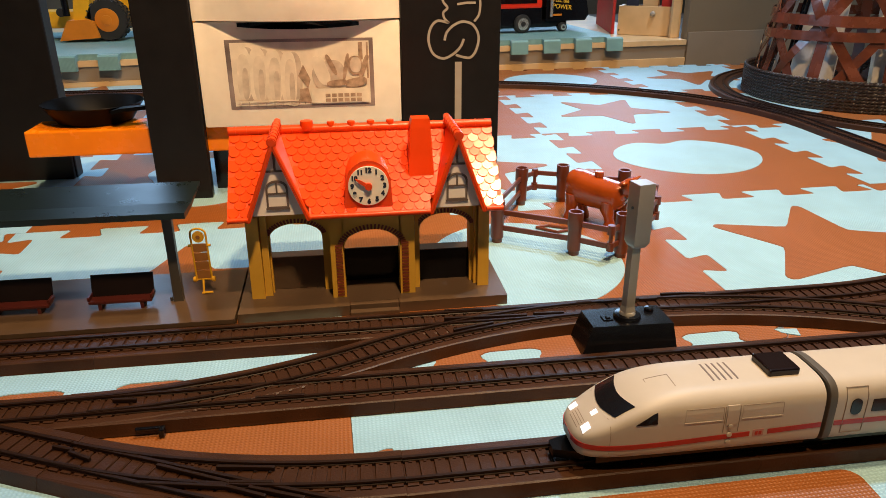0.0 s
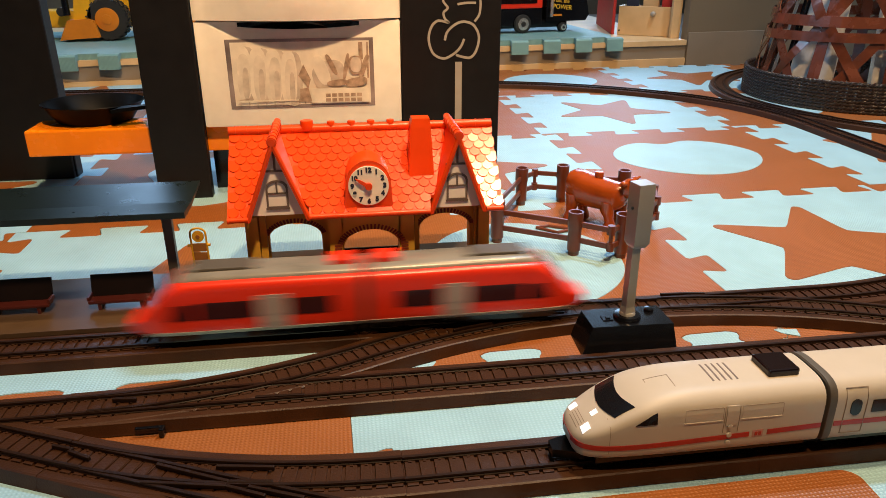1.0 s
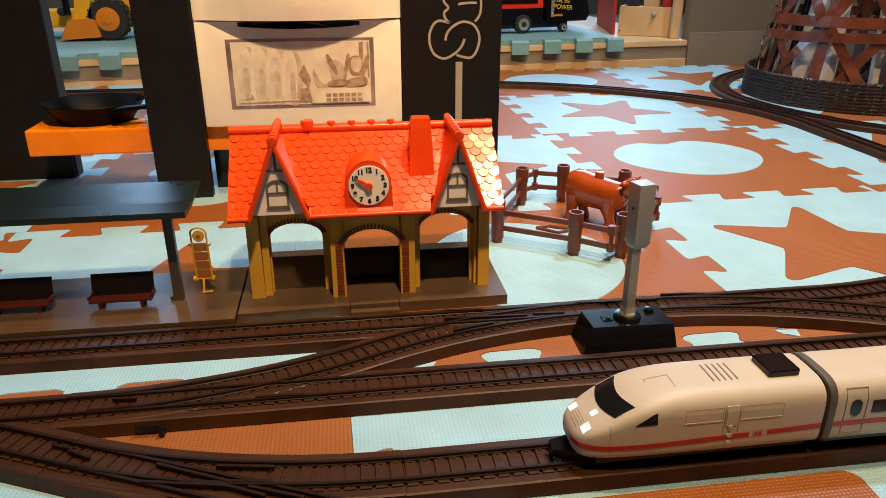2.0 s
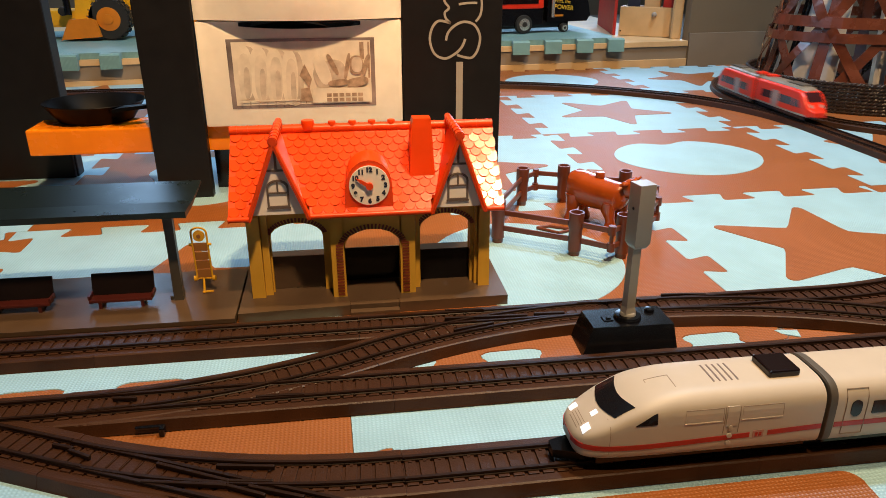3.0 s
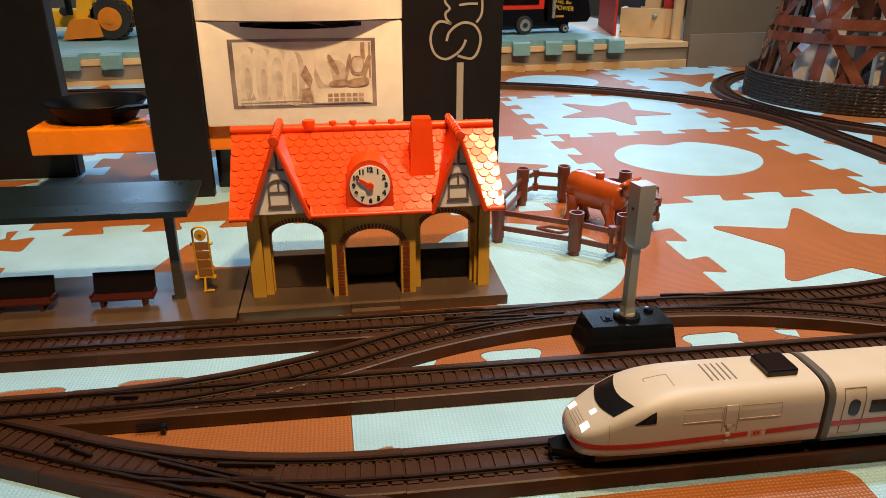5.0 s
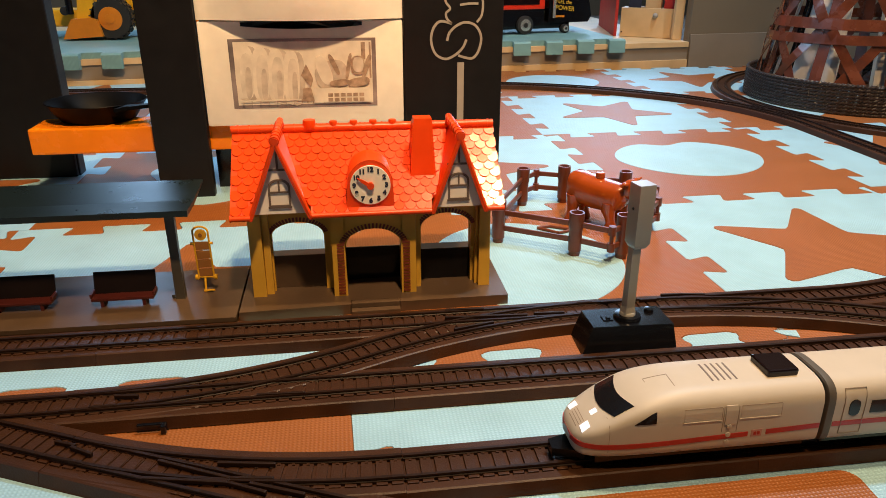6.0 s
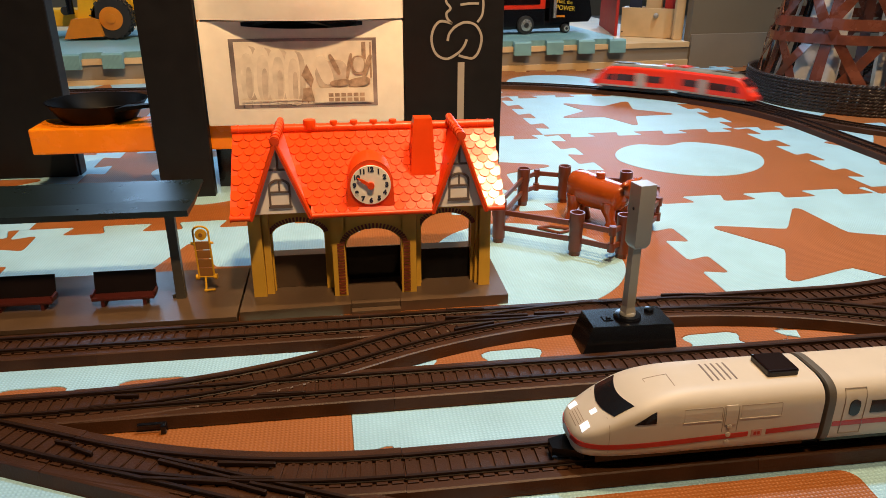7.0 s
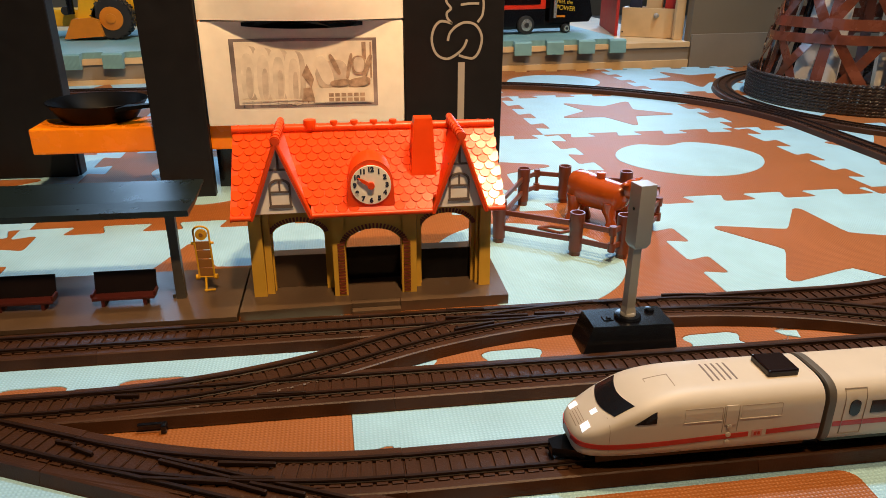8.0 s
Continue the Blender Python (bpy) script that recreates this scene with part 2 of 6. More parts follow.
# ---- room ----
def room():
    def plain(name, bm, mat, label, cat):
        tagged(part(name, bm, mat), label, cat, kind="structure")
    plain("floor", bbox(-2.6, 2.8, -1.6, 3.3, -0.06, -0.0106), FLOOR, "dark floor under the foam play mat", "floor")
    plain("ceiling", bbox(-2.6, 2.8, -1.6, 3.3, 2.4, 2.46), CEIL, "white painted ceiling of the room", "ceiling")
    plain("wall_south", bbox(-2.6, 2.8, -1.66, -1.6, -0.06, 2.4), WALL, "plain beige painted wall", "wall")
    plain("wall_west", bbox(-2.66, -2.6, -1.6, 3.3, -0.06, 2.4), WALL, "plain beige painted wall", "wall")
    plain("wall_east", bbox(2.8, 2.86, -1.6, 3.3, -0.06, 2.4), WALL, "plain beige painted wall", "wall")
    plain("wall_north", bbox(-2.6, 2.8, 3.3, 3.36, -0.06, 2.4), WALL, "plain beige painted wall behind the raised floor", "wall")


def step_line(x):
    return 1.64 + 0.115 * x


room()


# ---- foam mat ----
TILE, TURN = 0.31145, 0.0234
MAT_X, MAT_Y = 0.3185, 0.7191


def tile_edge(centres, half, a):
    """Dovetail teeth along an edge; up at the centres. Returns (along, across)."""
    pts = []
    k = 0.010
    for c in centres:
        l, r = c - half, c + half
        pts += [(l + k * 0.2, -a), (l + k, -a + 0.008), (l - k + 0.004, a - 0.014), (l - k * 0.5, a - 0.003), (l + 0.004, a),
                (r - 0.004, a), (r + k * 0.5, a - 0.003), (r + k - 0.004, a - 0.014), (r - k, -a + 0.008), (r - k * 0.2, -a)]
    return pts


def worn_edge(centres, half, a):
    """The same teeth with well rounded tips."""
    bend = [(0.020, -a), (0.007, -a + 0.004), (-0.004, -a + 0.012), (-0.003, -0.004), (0.005, a - 0.020), (0.006, a - 0.011), (-0.001, a - 0.003), (-0.014, a)]
    pts = []
    for c in centres:
        pts += [(c - half - o, v) for o, v in bend] + [(c + half + o, v) for o, v in bend[::-1]]
    return pts


def tile_outline(side_phase, slide, low_a, top_a, low_shift=0.0, top_shift=0.0):
    """One interlocking tile in units of its side, corner at 0, 0."""
    low_at = [(0.145 + low_shift + 0.238 * k) for k in range(4)]
    top_at = [(0.145 + top_shift + 0.238 * k) for k in range(4)]
    side = [(side_phase + 0.245 * k) for k in range(4)]
    a, half = 0.036, 0.054
    g = slide
    low = [(-a - g, a)] + [(u, -v) for u, v in (worn_edge if low_shift else tile_edge)(low_at, half, low_a)]
    right = [(1 - a - g, a)] + [(1 + v - g, u) for u, v in tile_edge(side, half, a)]
    top = [(1 - a - g, 1 + a)] + [(u, 1 - v) for u, v in (worn_edge if top_shift else tile_edge)(top_at, half, top_a)][::-1]
    left = [(-a - g, 1 + a)] + [(v - g, u) for u, v in tile_edge(side, half, a)][::-1]
    return low + right + top + left


def star(tip_angle, r=0.335, inner=0.155):
    pts = []
    for k in range(10):
        ang = radians(tip_angle + 36 * k)
        rad = r if k % 2 == 0 else inner
        if k % 2 == 0:
            for d in (-3.2, -1.2, 1.2, 3.2):
                q = radians(tip_angle + 36 * k + d)
                rr = r * (1 - 0.02 * abs(d) / 1.2)
                pts.append((0.5 + rr * math.cos(q), 0.5 + rr * math.sin(q)))
        else:
            for d in (-9, 0, 9):
                q = radians(tip_angle + 36 * k + d)
                rr = inner * (1.0 if d == 0 else 1.10)
                pts.append((0.5 + rr * math.cos(q), 0.5 + rr * math.sin(q)))
    return pts


def heart(turn):
    """A plump heart with a blunt foot; at turn 0 its lobes point to +y."""
    pts = []
    c, s = math.cos(radians(turn)), math.sin(radians(turn))
    for k in range(64):
        a = 2 * math.pi * k / 64
        dip = math.exp(-((math.degrees(a) - 92) / 15) ** 2)
        x, y = 0.325 * math.cos(a), (0.285 if math.sin(a) > 0 else 0.275) * math.sin(a) - 0.070 * dip
        if y < 0:
            x *= 1 + 0.45 * y
        pts.append((0.475 + c * x - s * y, 0.53 + s * x + c * y))
    return pts


def block():
    """A square inset with well rounded corners."""
    pts = []
    for cx_, cy_, a0 in ((0.752, 0.492, 0), (0.20, 0.500, 90), (0.20, 0.10, 180), (0.72, 0.10, 270)):
        pts += [(cx_ + 0.03 * math.cos(radians(a0 + 15 * k)), cy_ + 0.03 * math.sin(radians(a0 + 15 * k))) for k in range(7)]
    return pts


def shrink(pts, d):
    """Pull an outline in by d along its normals."""
    out = []
    n = len(pts)
    for i in range(n):
        (ax, ay), (bx, by), (cx, cy) = pts[i - 1], pts[i], pts[(i + 1) % n]
        ex, ey = cx - ax, cy - ay
        q = math.hypot(ex, ey) or 1
        out.append((bx - ey / q * d, by + ex / q * d))
    return out


def foam_mat():
    root = thing("foam_mat", (0, 0, -0.0105), "interlocking brown and pale blue foam play mat tiles on the floor", "play mat", kind="structure")

    def placed(pts, z0, z1, name):
        bm = bmesh.new()
        n = len(pts)
        lo = [bm.verts.new((x * TILE, y * TILE, z0)) for x, y in pts]
        md = [bm.verts.new((x * TILE, y * TILE, z1 - 0.0008)) for x, y in pts]
        hi = [bm.verts.new((x * TILE, y * TILE, z1)) for x, y in shrink(pts, 0.0010)]
        for a, b in ((lo, md), (md, hi)):
            for i in range(n):
                bm.faces.new((a[i], a[(i + 1) % n], b[(i + 1) % n], b[i]))
        bm.faces.new(hi)
        bmesh.ops.recalc_face_normals(bm, faces=bm.faces)
        me = bpy.data.meshes.new(name)
        bm.to_mesh(me)
        bm.free()
        return me

    body = {}
    for colour, mm in (("brown", BROWN_FOAM), ("cyan", CYAN_FOAM)):
        for near, phase, slide, la, ta, ls, ts in ((0, 0.22, 0.0, 0.036, 0.036, 0.0, 0.0), (1, 0.172, 0.029, 0.029, 0.036, 0.034, 0.0), (2, 0.168, 0.029, 0.029, 0.029, 0.034, 0.034)):
            body[colour, near] = placed(shrink(tile_outline(phase, slide, la, ta, ls, ts), 0.0), -0.0104, 0.0, "tile")
            body[colour, near].materials.append(mm)
    shapes = {}

    def shape(kind, turn):
        if (kind, turn) not in shapes:
            pts = star(turn) if kind == "star" else heart(turn) if kind == "heart" else block()
            me = placed(pts, -0.009, 0.0005, "inset")
            me.materials.append(CYAN_FOAM if kind == "heart" else BROWN_FOAM)
            shapes[(kind, turn)] = me
        return shapes[(kind, turn)]

    part("tile_tip", slab([(0.3055, 0.4250), (0.3225, 0.4235), (0.3195, 0.4135), (0.3085, 0.4195)], -0.0100, 0.0004), CYAN_FOAM, root)
    turns = {(0, 0): 0, (0, 1): -90, (0, -1): 0, (-2, -1): 90, (-1, -1): 90, (-1, 0): 0, (1, 2): 180, (0, 2): 180, (1, 0): 144, (-2, 0): 90, (-3, -1): 180, (-1, -2): 10}
    c, s = math.cos(TURN), math.sin(TURN)
    for i in range(-6, 6):
        for j in range(-5, 3):
            x = MAT_X + TILE * (c * i - s * j)
            y = MAT_Y + TILE * (s * i + c * min(j, 0) * 0.955 + c * max(j, 0))
            even = (i + j) % 2 == 0
            ob = new("tile", body["brown" if even else "cyan", 2 if j <= -2 else 1 if j == -1 else 0])
            ob.parent = root
            ob.location = (x, y, 0.0105 - (0.0004 if j <= -2 else 0.0))
            ob.rotation_euler = (0, 0, TURN)
            ob.scale = (1, 0.955 if j < 0 else 1, 1)
            q = new("inset", shape("heart" if even else "block" if (i, j) == (-1, -2) else "star", turns.get((i, j), (i * 90 + j * 180) % 360)))
            q.parent = ob
            if (i, j) == (0, -1):
                q.location = (-0.0300, -0.0214, 0)
                q.scale = (1.03, 1.12, 1)


foam_mat()

# ---- railway tracks ----
BED = [(-0.0196, 0.0), (-0.0192, 0.0012), (-0.0178, 0.0073), (-0.0168, 0.0079), (-0.0122, 0.0079), (-0.0116, 0.0070), (0.0116, 0.0070), (0.0122, 0.0079), (0.0168, 0.0079), (0.0178, 0.0073), (0.0192, 0.0012), (0.0196, 0.0)]
SLEEPER_MESH = None


def rail_profile(o):
    return [(o - 0.0013, 0.0068), (o - 0.0013, 0.0086), (o - 0.0008, 0.0091), (o - 0.0011, 0.0098), (o - 0.0009, 0.0106), (o + 0.0009, 0.0106), (o + 0.0011, 0.0098), (o + 0.0008, 0.0091), (o + 0.0013, 0.0086), (o + 0.0013, 0.0068)]


def sleeper_mesh():
    """A plank with two small bolts."""
    global SLEEPER_MESH
    if SLEEPER_MESH is None:
        bm = bbox(-0.0029, 0.0029, -0.0115, 0.0115, 0.0066, 0.0082, 0.00015)
        for y in (-0.0062, 0.0062):
            box(bm, -0.0008, 0.0008, y - 0.0006, y + 0.0006, 0.0081, 0.0087)
        SLEEPER_MESH = bpy.data.meshes.new("sleeper")
        bm.to_mesh(SLEEPER_MESH)
        bm.free()
        SLEEPER_MESH.materials.append(TRACK)
    return SLEEPER_MESH


def track(start, moves, lift=0.0, label="dark brown plastic toy railway track section", step=0.008):
    """One track section with bed, two rails and its sleepers."""
    path = turtle(*start, moves, step)
    total = length(path)
    root = thing("toy_track", (path[0][0], path[0][1], 0), label, "toy track", group="toy railway track sections")
    gap = 0.0001
    ends = [along(path, gap)] + [p for p in path[1:-1]] + [along(path, total - gap)]
    part("bed", sweep(bmesh.new(), ends, [(a, z + (lift if z > 0 else 0.0002)) for a, z in BED]), TRACK, root)
    for o in (-0.0083, 0.0083):
        part("rail", sweep(bmesh.new(), ends, [(a, z + lift) for a, z in rail_profile(o)]), RAIL, root)
    n = int(total / 0.0077)
    for k in range(n):
        x, y, h = along(path, (k + 0.5) * total / n)
        ob = new("sleeper", sleeper_mesh())
        ob.parent = root
        ob.matrix_basis = Matrix.Translation(Vector((x, y, lift)) - BASE_AT[root.name]) @ Matrix.Rotation(h, 4, "Z")
    return root


def guard(x0, y0, x1, y1, lift=0.0):
    """A short guard rail lying beside a running rail of a turnout."""
    x, y, l = (x0 + x1) / 2, (y0 + y1) / 2, math.hypot(x1 - x0, y1 - y0)
    root = thing("guard_rail", (x, y, 0.0085 + lift), "short dark guard rail on a railway turnout", "guard rail", group="guard rails of the turnouts")
    bm = bbox(-l / 2, l / 2, -0.0010, 0.0010, 0.0, 0.0024, 0.0005)
    bmesh.ops.transform(bm, matrix=Matrix.Translation((x, y, 0.0082 + lift)) @ Matrix.Rotation(math.atan2(y1 - y0, x1 - x0), 4, "Z"), verts=bm.verts)
    part("bar", bm, RAIL, root)


Y_BACK, Y_MID, Y_FRONT = 0.4600, 0.3825, 0.3005
DIV = 24.28
TURNOUT = "dark brown toy railway turnout section with curved branch"
# back line past the station, then round to the far side
track((-0.7, Y_BACK, 0), [(0.34, 0)])
track((-0.36, Y_BACK, 0), [(0.188, 0)])
track((-0.172, Y_BACK, 0), [(0.176, 0)])
track((0.004, Y_BACK, 0), [(0.188, 0)], label=TURNOUT)
track((0.192, Y_BACK, 0), [(0.1755, 0)], label=TURNOUT)
track((0.3675, Y_BACK, 0), [(45, 0.36)])
track((0.3675 + 0.36 * math.sin(radians(45)), Y_BACK + 0.36 * (1 - math.cos(radians(45))), 45), [(45, 0.36)])
track((0.7275, Y_BACK + 0.36, 90), [(0.19, 0)])
# middle line
track((-0.7, Y_MID, 0), [(0.34, 0)])
track((-0.36, Y_MID, 0), [(0.188, 0)])
track((-0.172, Y_MID, 0), [(0.194, 0)], label=TURNOUT)
track((0.022, Y_MID, 0), [(0.176, 0)])
track((0.198, Y_MID, 0), [(0.176, 0)])
track((0.374, Y_MID, 0), [(0.30, 0)])
# crossover from the middle line to the back line
track((-0.172, Y_MID, 0), [(DIV, 0.4375)], lift=0.0004, label=TURNOUT)
cx, cy = -0.172 + 0.4375 * math.sin(radians(DIV)), Y_MID + 0.4375 * (1 - math.cos(radians(DIV)))
track((cx, cy, DIV), [(-DIV, 0.4375)], lift=0.0004, label=TURNOUT)
# second crossover, from the back line down to the middle line
track((0.215, Y_BACK, 0), [(-DIV, 0.4375)], lift=0.0004, label=TURNOUT)
track((0.215 + 0.4375 * math.sin(radians(DIV)), Y_BACK - 0.4375 * (1 - math.cos(radians(DIV))), -DIV), [(DIV, 0.4375)], lift=0.0004, label=TURNOUT)
# front line with its turnout
track((0.21, Y_FRONT, 0), [(0.40, 0)])
track((0.022, Y_FRONT, 0), [(0.188, 0)])
track((0.022, Y_FRONT, 180), [(-DIV, 0.4375)], lift=0.0004, label=TURNOUT)
fx, fy = 0.022 - 0.4375 * math.sin(radians(DIV)), Y_FRONT + 0.4375 * (1 - math.cos(radians(DIV)))
track((fx, fy, 180 - DIV), [(0.17, 0)], lift=0.0007)
track((fx, fy, -DIV), [(0.188, 0)], label=TURNOUT)
track((fx + 0.188 * math.cos(radians(DIV)), fy - 0.188 * math.sin(radians(DIV)), -DIV), [(0.2, 0)])
for ends in ((-0.164, 0.345, -0.152, 0.340), (-0.154, 0.339, -0.141, 0.331), (-0.167, 0.334, -0.143, 0.324), (-0.105, 0.321, -0.066, 0.302), (-0.066, 0.302, -0.044, 0.299),
             (-0.110, 0.308, -0.067, 0.299), (-0.067, 0.299, -0.047, 0.289), (-0.074, 0.315, -0.044, 0.310), (-0.056, 0.297, -0.028, 0.285),
             (-0.144, 0.3855, -0.130, 0.384), (-0.156, 0.3753, -0.130, 0.376), (-0.060, 0.3757, -0.031, 0.3743),
             (0.068, 0.470, 0.097, 0.468), (0.066, 0.458, 0.127, 0.4545), (0.070, 0.440, 0.100, 0.447), (0.132, 0.456, 0.155, 0.4546),
             (0.169, 0.4686, 0.181, 0.4686), (0.218, 0.4667, 0.232, 0.4664), (0.238, 0.473, 0.256, 0.472), (0.256, 0.472, 0.273, 0.4695)):
    guard(*ends, 0.0008)


def lever():
    root = thing("turnout_lever", (-0.118, 0.3610, 0.0), "small black hand lever beside the railway turnout", "lever")
    part("arm", bbox(-0.1265, -0.1125, 0.3606, 0.3630, 0.0040, 0.0056, 0.0005), BLACK, root)
    part("grip", bbox(-0.1130, -0.1100, 0.3580, 0.3630, 0.0002, 0.0056, 0.0007), BLACK, root)


lever()
# far curve to the left and the loop round the tower
track((0.7275, 1.01, 90), [(45, 0.39)], lift=0.0004)
ax, ay = 0.7275 - 0.39 + 0.39 * math.cos(radians(45)), 1.01 + 0.39 * math.sin(radians(45))
track((ax, ay, 135), [(45, 0.62)])
track((ax - 0.62 * math.cos(radians(45)), ay - 0.62 * math.sin(radians(45)) + 0.62, 180), [(0.9, 0)])
LOOP = (1.0875, 1.22, 0.36)
track((0.7275, 1.01, 90), [(0.21, 0)], lift=0.0002)
track((0.7275, 1.22, 90), [(-90, LOOP[2])])
track((1.0875, 1.58, 0), [(-90, LOOP[2])])
track((1.4475, 1.22, -90), [(-90, LOOP[2])])
track((1.0875, 0.86, 180), [(-60, LOOP[2])])
EXIT = (LOOP[0] - LOOP[2] * math.cos(radians(30)), LOOP[1] - LOOP[2] * math.sin(radians(30)))
track((*EXIT, 121.7), [(0.173, 0)], lift=0.0006)
track((*EXIT, 120), [(-30, LOOP[2])], lift=0.0008)


# ---- toy station ----
def arch(x0, x1, z0, z1, spring, n=10):
    """Outline of an arched opening, from the lower left, up and over."""
    pts = [(x0, z0)]
    for k in range(n + 1):
        a = math.pi - math.pi * k / n
        pts.append(((x0 + x1) / 2 + (x1 - x0) / 2 * math.cos(a), spring + (z1 - spring) * math.sin(a)))
    return pts + [(x1, z0)]


def wall_with_arches(x0, x1, y0, y1, z0, z1, holes):
    """A wall across y with arched openings; holes are (xa, xb, sill, top, spring), left to right."""
    bm = bmesh.new()

    def prism(pts):
        loft(bm, [[(x, y0, z) for x, z in pts], [(x, y1, z) for x, z in pts]])

    at = x0
    for xa, xb, sill, top, spring in holes:
        prism([(at, z0), (xa, z0), (xa, z1), (at, z1)])
        if sill > z0:
            prism([(xa, z0), (xb, z0), (xb, sill), (xa, sill)])
        curve = arch(xa, xb, z0, top, spring)[1:-1]
        for (ax_, az_), (bx_, bz_) in zip(curve, curve[1:]):
            prism([(ax_, az_), (bx_, bz_), (bx_, z1), (ax_, z1)])
        at = xb
    prism([(at, z0), (x1, z0), (x1, z1), (at, z1)])
    bmesh.ops.remove_doubles(bm, verts=bm.verts, dist=1e-6)
    return bm


EAVE_Y, EAVE_Z, RIDGE_Y, RIDGE_Z = 0.4970, 0.0800, 0.5525, 0.1310
ROOF_L, ROOF_R = -0.0842, 0.1165
SLOPE = math.atan2(RIDGE_Z - EAVE_Z, RIDGE_Y - EAVE_Y)


def roof_at(y):
    return EAVE_Z + (y - EAVE_Y) * math.tan(SLOPE)


def station():
    root = thing("toy_station", (0.018, 0.54, 0.0), "yellow toy railway station with bright red tiled roof and clock", "toy station")
    top = 0.0085
    # base with its two steps
    part("base", bevel(slab([(-0.084, 0.4895), (-0.0012, 0.4925), (-0.0012, 0.4990), (0.0365, 0.4990), (0.0365, 0.4925), (0.1212, 0.4935), (0.1212, 0.6080), (-0.084, 0.6080)], 0.0, top), 0.0007, 1), BASE, root, "taupe plastic base slab")
    part("step", bbox(-0.0010, 0.0363, 0.4880, 0.4988, 0.0, 0.0045, 0.0005), BASE, root)
    part("step", bbox(-0.0010, 0.0363, 0.4935, 0.4990, 0.0045, 0.0085, 0.0005), BASE, root)
    # walls
    wz = 0.0815
    front = [(-0.0590, -0.0195, top, 0.0655, 0.0545), (-0.0035, 0.0395, top, 0.0640, 0.0500), (0.0560, 0.0960, top, 0.0680, 0.0560)]
    part("front_wall", wall_with_arches(-0.0750, 0.1095, 0.5240, 0.5290, top, wz, front), YELLOW, root)
    back = [(-0.0700, -0.0120, top, 0.0700, 0.0580), (-0.0090, 0.0460, top, 0.0700, 0.0560), (0.0490, 0.1040, top, 0.0720, 0.0600)]
    part("back_wall", wall_with_arches(-0.0750, 0.1095, 0.5760, 0.5800, top, wz, back), YELLOW, root)
    for x in (-0.0750, 0.1060):
        bm = wall_with_arches(0.5290, 0.5760, x, x + 0.0035, top, wz, [(0.5380, 0.5680, 0.020, 0.0640, 0.0520)])
        for v in bm.verts:
            v.co = Vector((v.co.y, v.co.x, v.co.z))
        part("side_wall", bm, YELLOW, root)
    # doorway and right-hand parapets get black in place of the shade on them
    for xa, xb, y0, zt, mm, lb in ((-0.0640, -0.0150, 0.5293, 0.0358, BASE, "brown parapet inside the porch"), (-0.0090, 0.0460, 0.5380, 0.0365, BLACK, "doorway parapet coloured black to stand for deep shade"), (0.0520, 0.1000, 0.5310, 0.0345, BLACK, "porch parapet coloured black to stand for deep shade")):
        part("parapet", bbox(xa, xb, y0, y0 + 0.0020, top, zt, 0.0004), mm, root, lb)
    # buttress columns, wider at the foot
    for x0, x1, y0, lean in ((-0.0755, -0.0655, 0.5150, 0.0), (-0.0655, -0.0600, 0.5190, 0.0), (0.0515, 0.0550, 0.5180, 0.0), (0.0985, 0.1010, 0.5190, 0.0), (0.1010, 0.1100, 0.5140, 0.0)):
        bm = bmesh.new()
        loft(bm, [[(x0, y0 - 0.0008, top), (x1, y0 - 0.0008, top), (x1, 0.5240, top), (x0, 0.5240, top)],
                  [(x0 + 0.0004, y0 + 0.0006, 0.074), (x1 - 0.0004, y0 + 0.0006, 0.074), (x1 - 0.0004, 0.5240, 0.074), (x0 + 0.0004, 0.5240, 0.074)],
                  [(x0 + 0.0004, 0.5232, wz - 0.001), (x1 - 0.0004, 0.5232, wz - 0.001), (x1 - 0.0004, 0.5240, wz - 0.001), (x0 + 0.0004, 0.5240, wz - 0.001)]])
        part("column", bevel(bm, 0.0006), YELLOW, root)
    # portal round the door
    part("portal", bevel(wall_with_arches(-0.0130, 0.0500, 0.5080, 0.5235, top, 0.0740, [(-0.0035, 0.0395, top, 0.0640, 0.0500)]), 0.0005, 1), YELLOW, root)
    bm = bmesh.new()
    xc, a, b = 0.0180, 0.0262, 0.0178
    for side in (-1, 1):
        for k in range(17):
            z = top + 0.0015 + k * 0.00255
            box(bm, xc + side * 0.0252 - 0.0026, xc + side * 0.0252 + 0.0026, 0.5074, 0.5081, z, z + 0.0015)
    for k in range(27):
        t = radians(6 + 168 * k / 26)
        m = Matrix.Translation((xc + math.cos(t) * 0.0243, 0.50775, 0.0500 + math.sin(t) * 0.0158)) @ Matrix.Rotation(-t + math.pi / 2, 4, "Y")
        box(bm, -0.0007, 0.0007, -0.0004, 0.0004, -0.0020, 0.0020, m)
    tagged(part("brick_trim", bm, BRICK, root, "dark red brick trim round the doorway"), kind="stuff")
    for xa, xb, sill, zt, sp in (front[0], front[2]):
        bm = bmesh.new()
        for k in range(23):
            t = radians(14 + 152 * k / 22)
            m = Matrix.Translation(((xa + xb) / 2 + math.cos(t) * ((xb - xa) / 2 + 0.0022), 0.5238, sp + math.sin(t) * (zt - sp + 0.0022))) @ Matrix.Rotation(-t + math.pi / 2, 4, "Y")
            box(bm, -0.0008, 0.0008, -0.0004, 0.0004, -0.0017, 0.0017, m)
        tagged(part("brick_trim", bm, BRICK, root, "dark red brick trim over a window arch"), kind="stuff")
    # main roof, two slopes of real thickness
    bm = bmesh.new()
    th = 0.0022
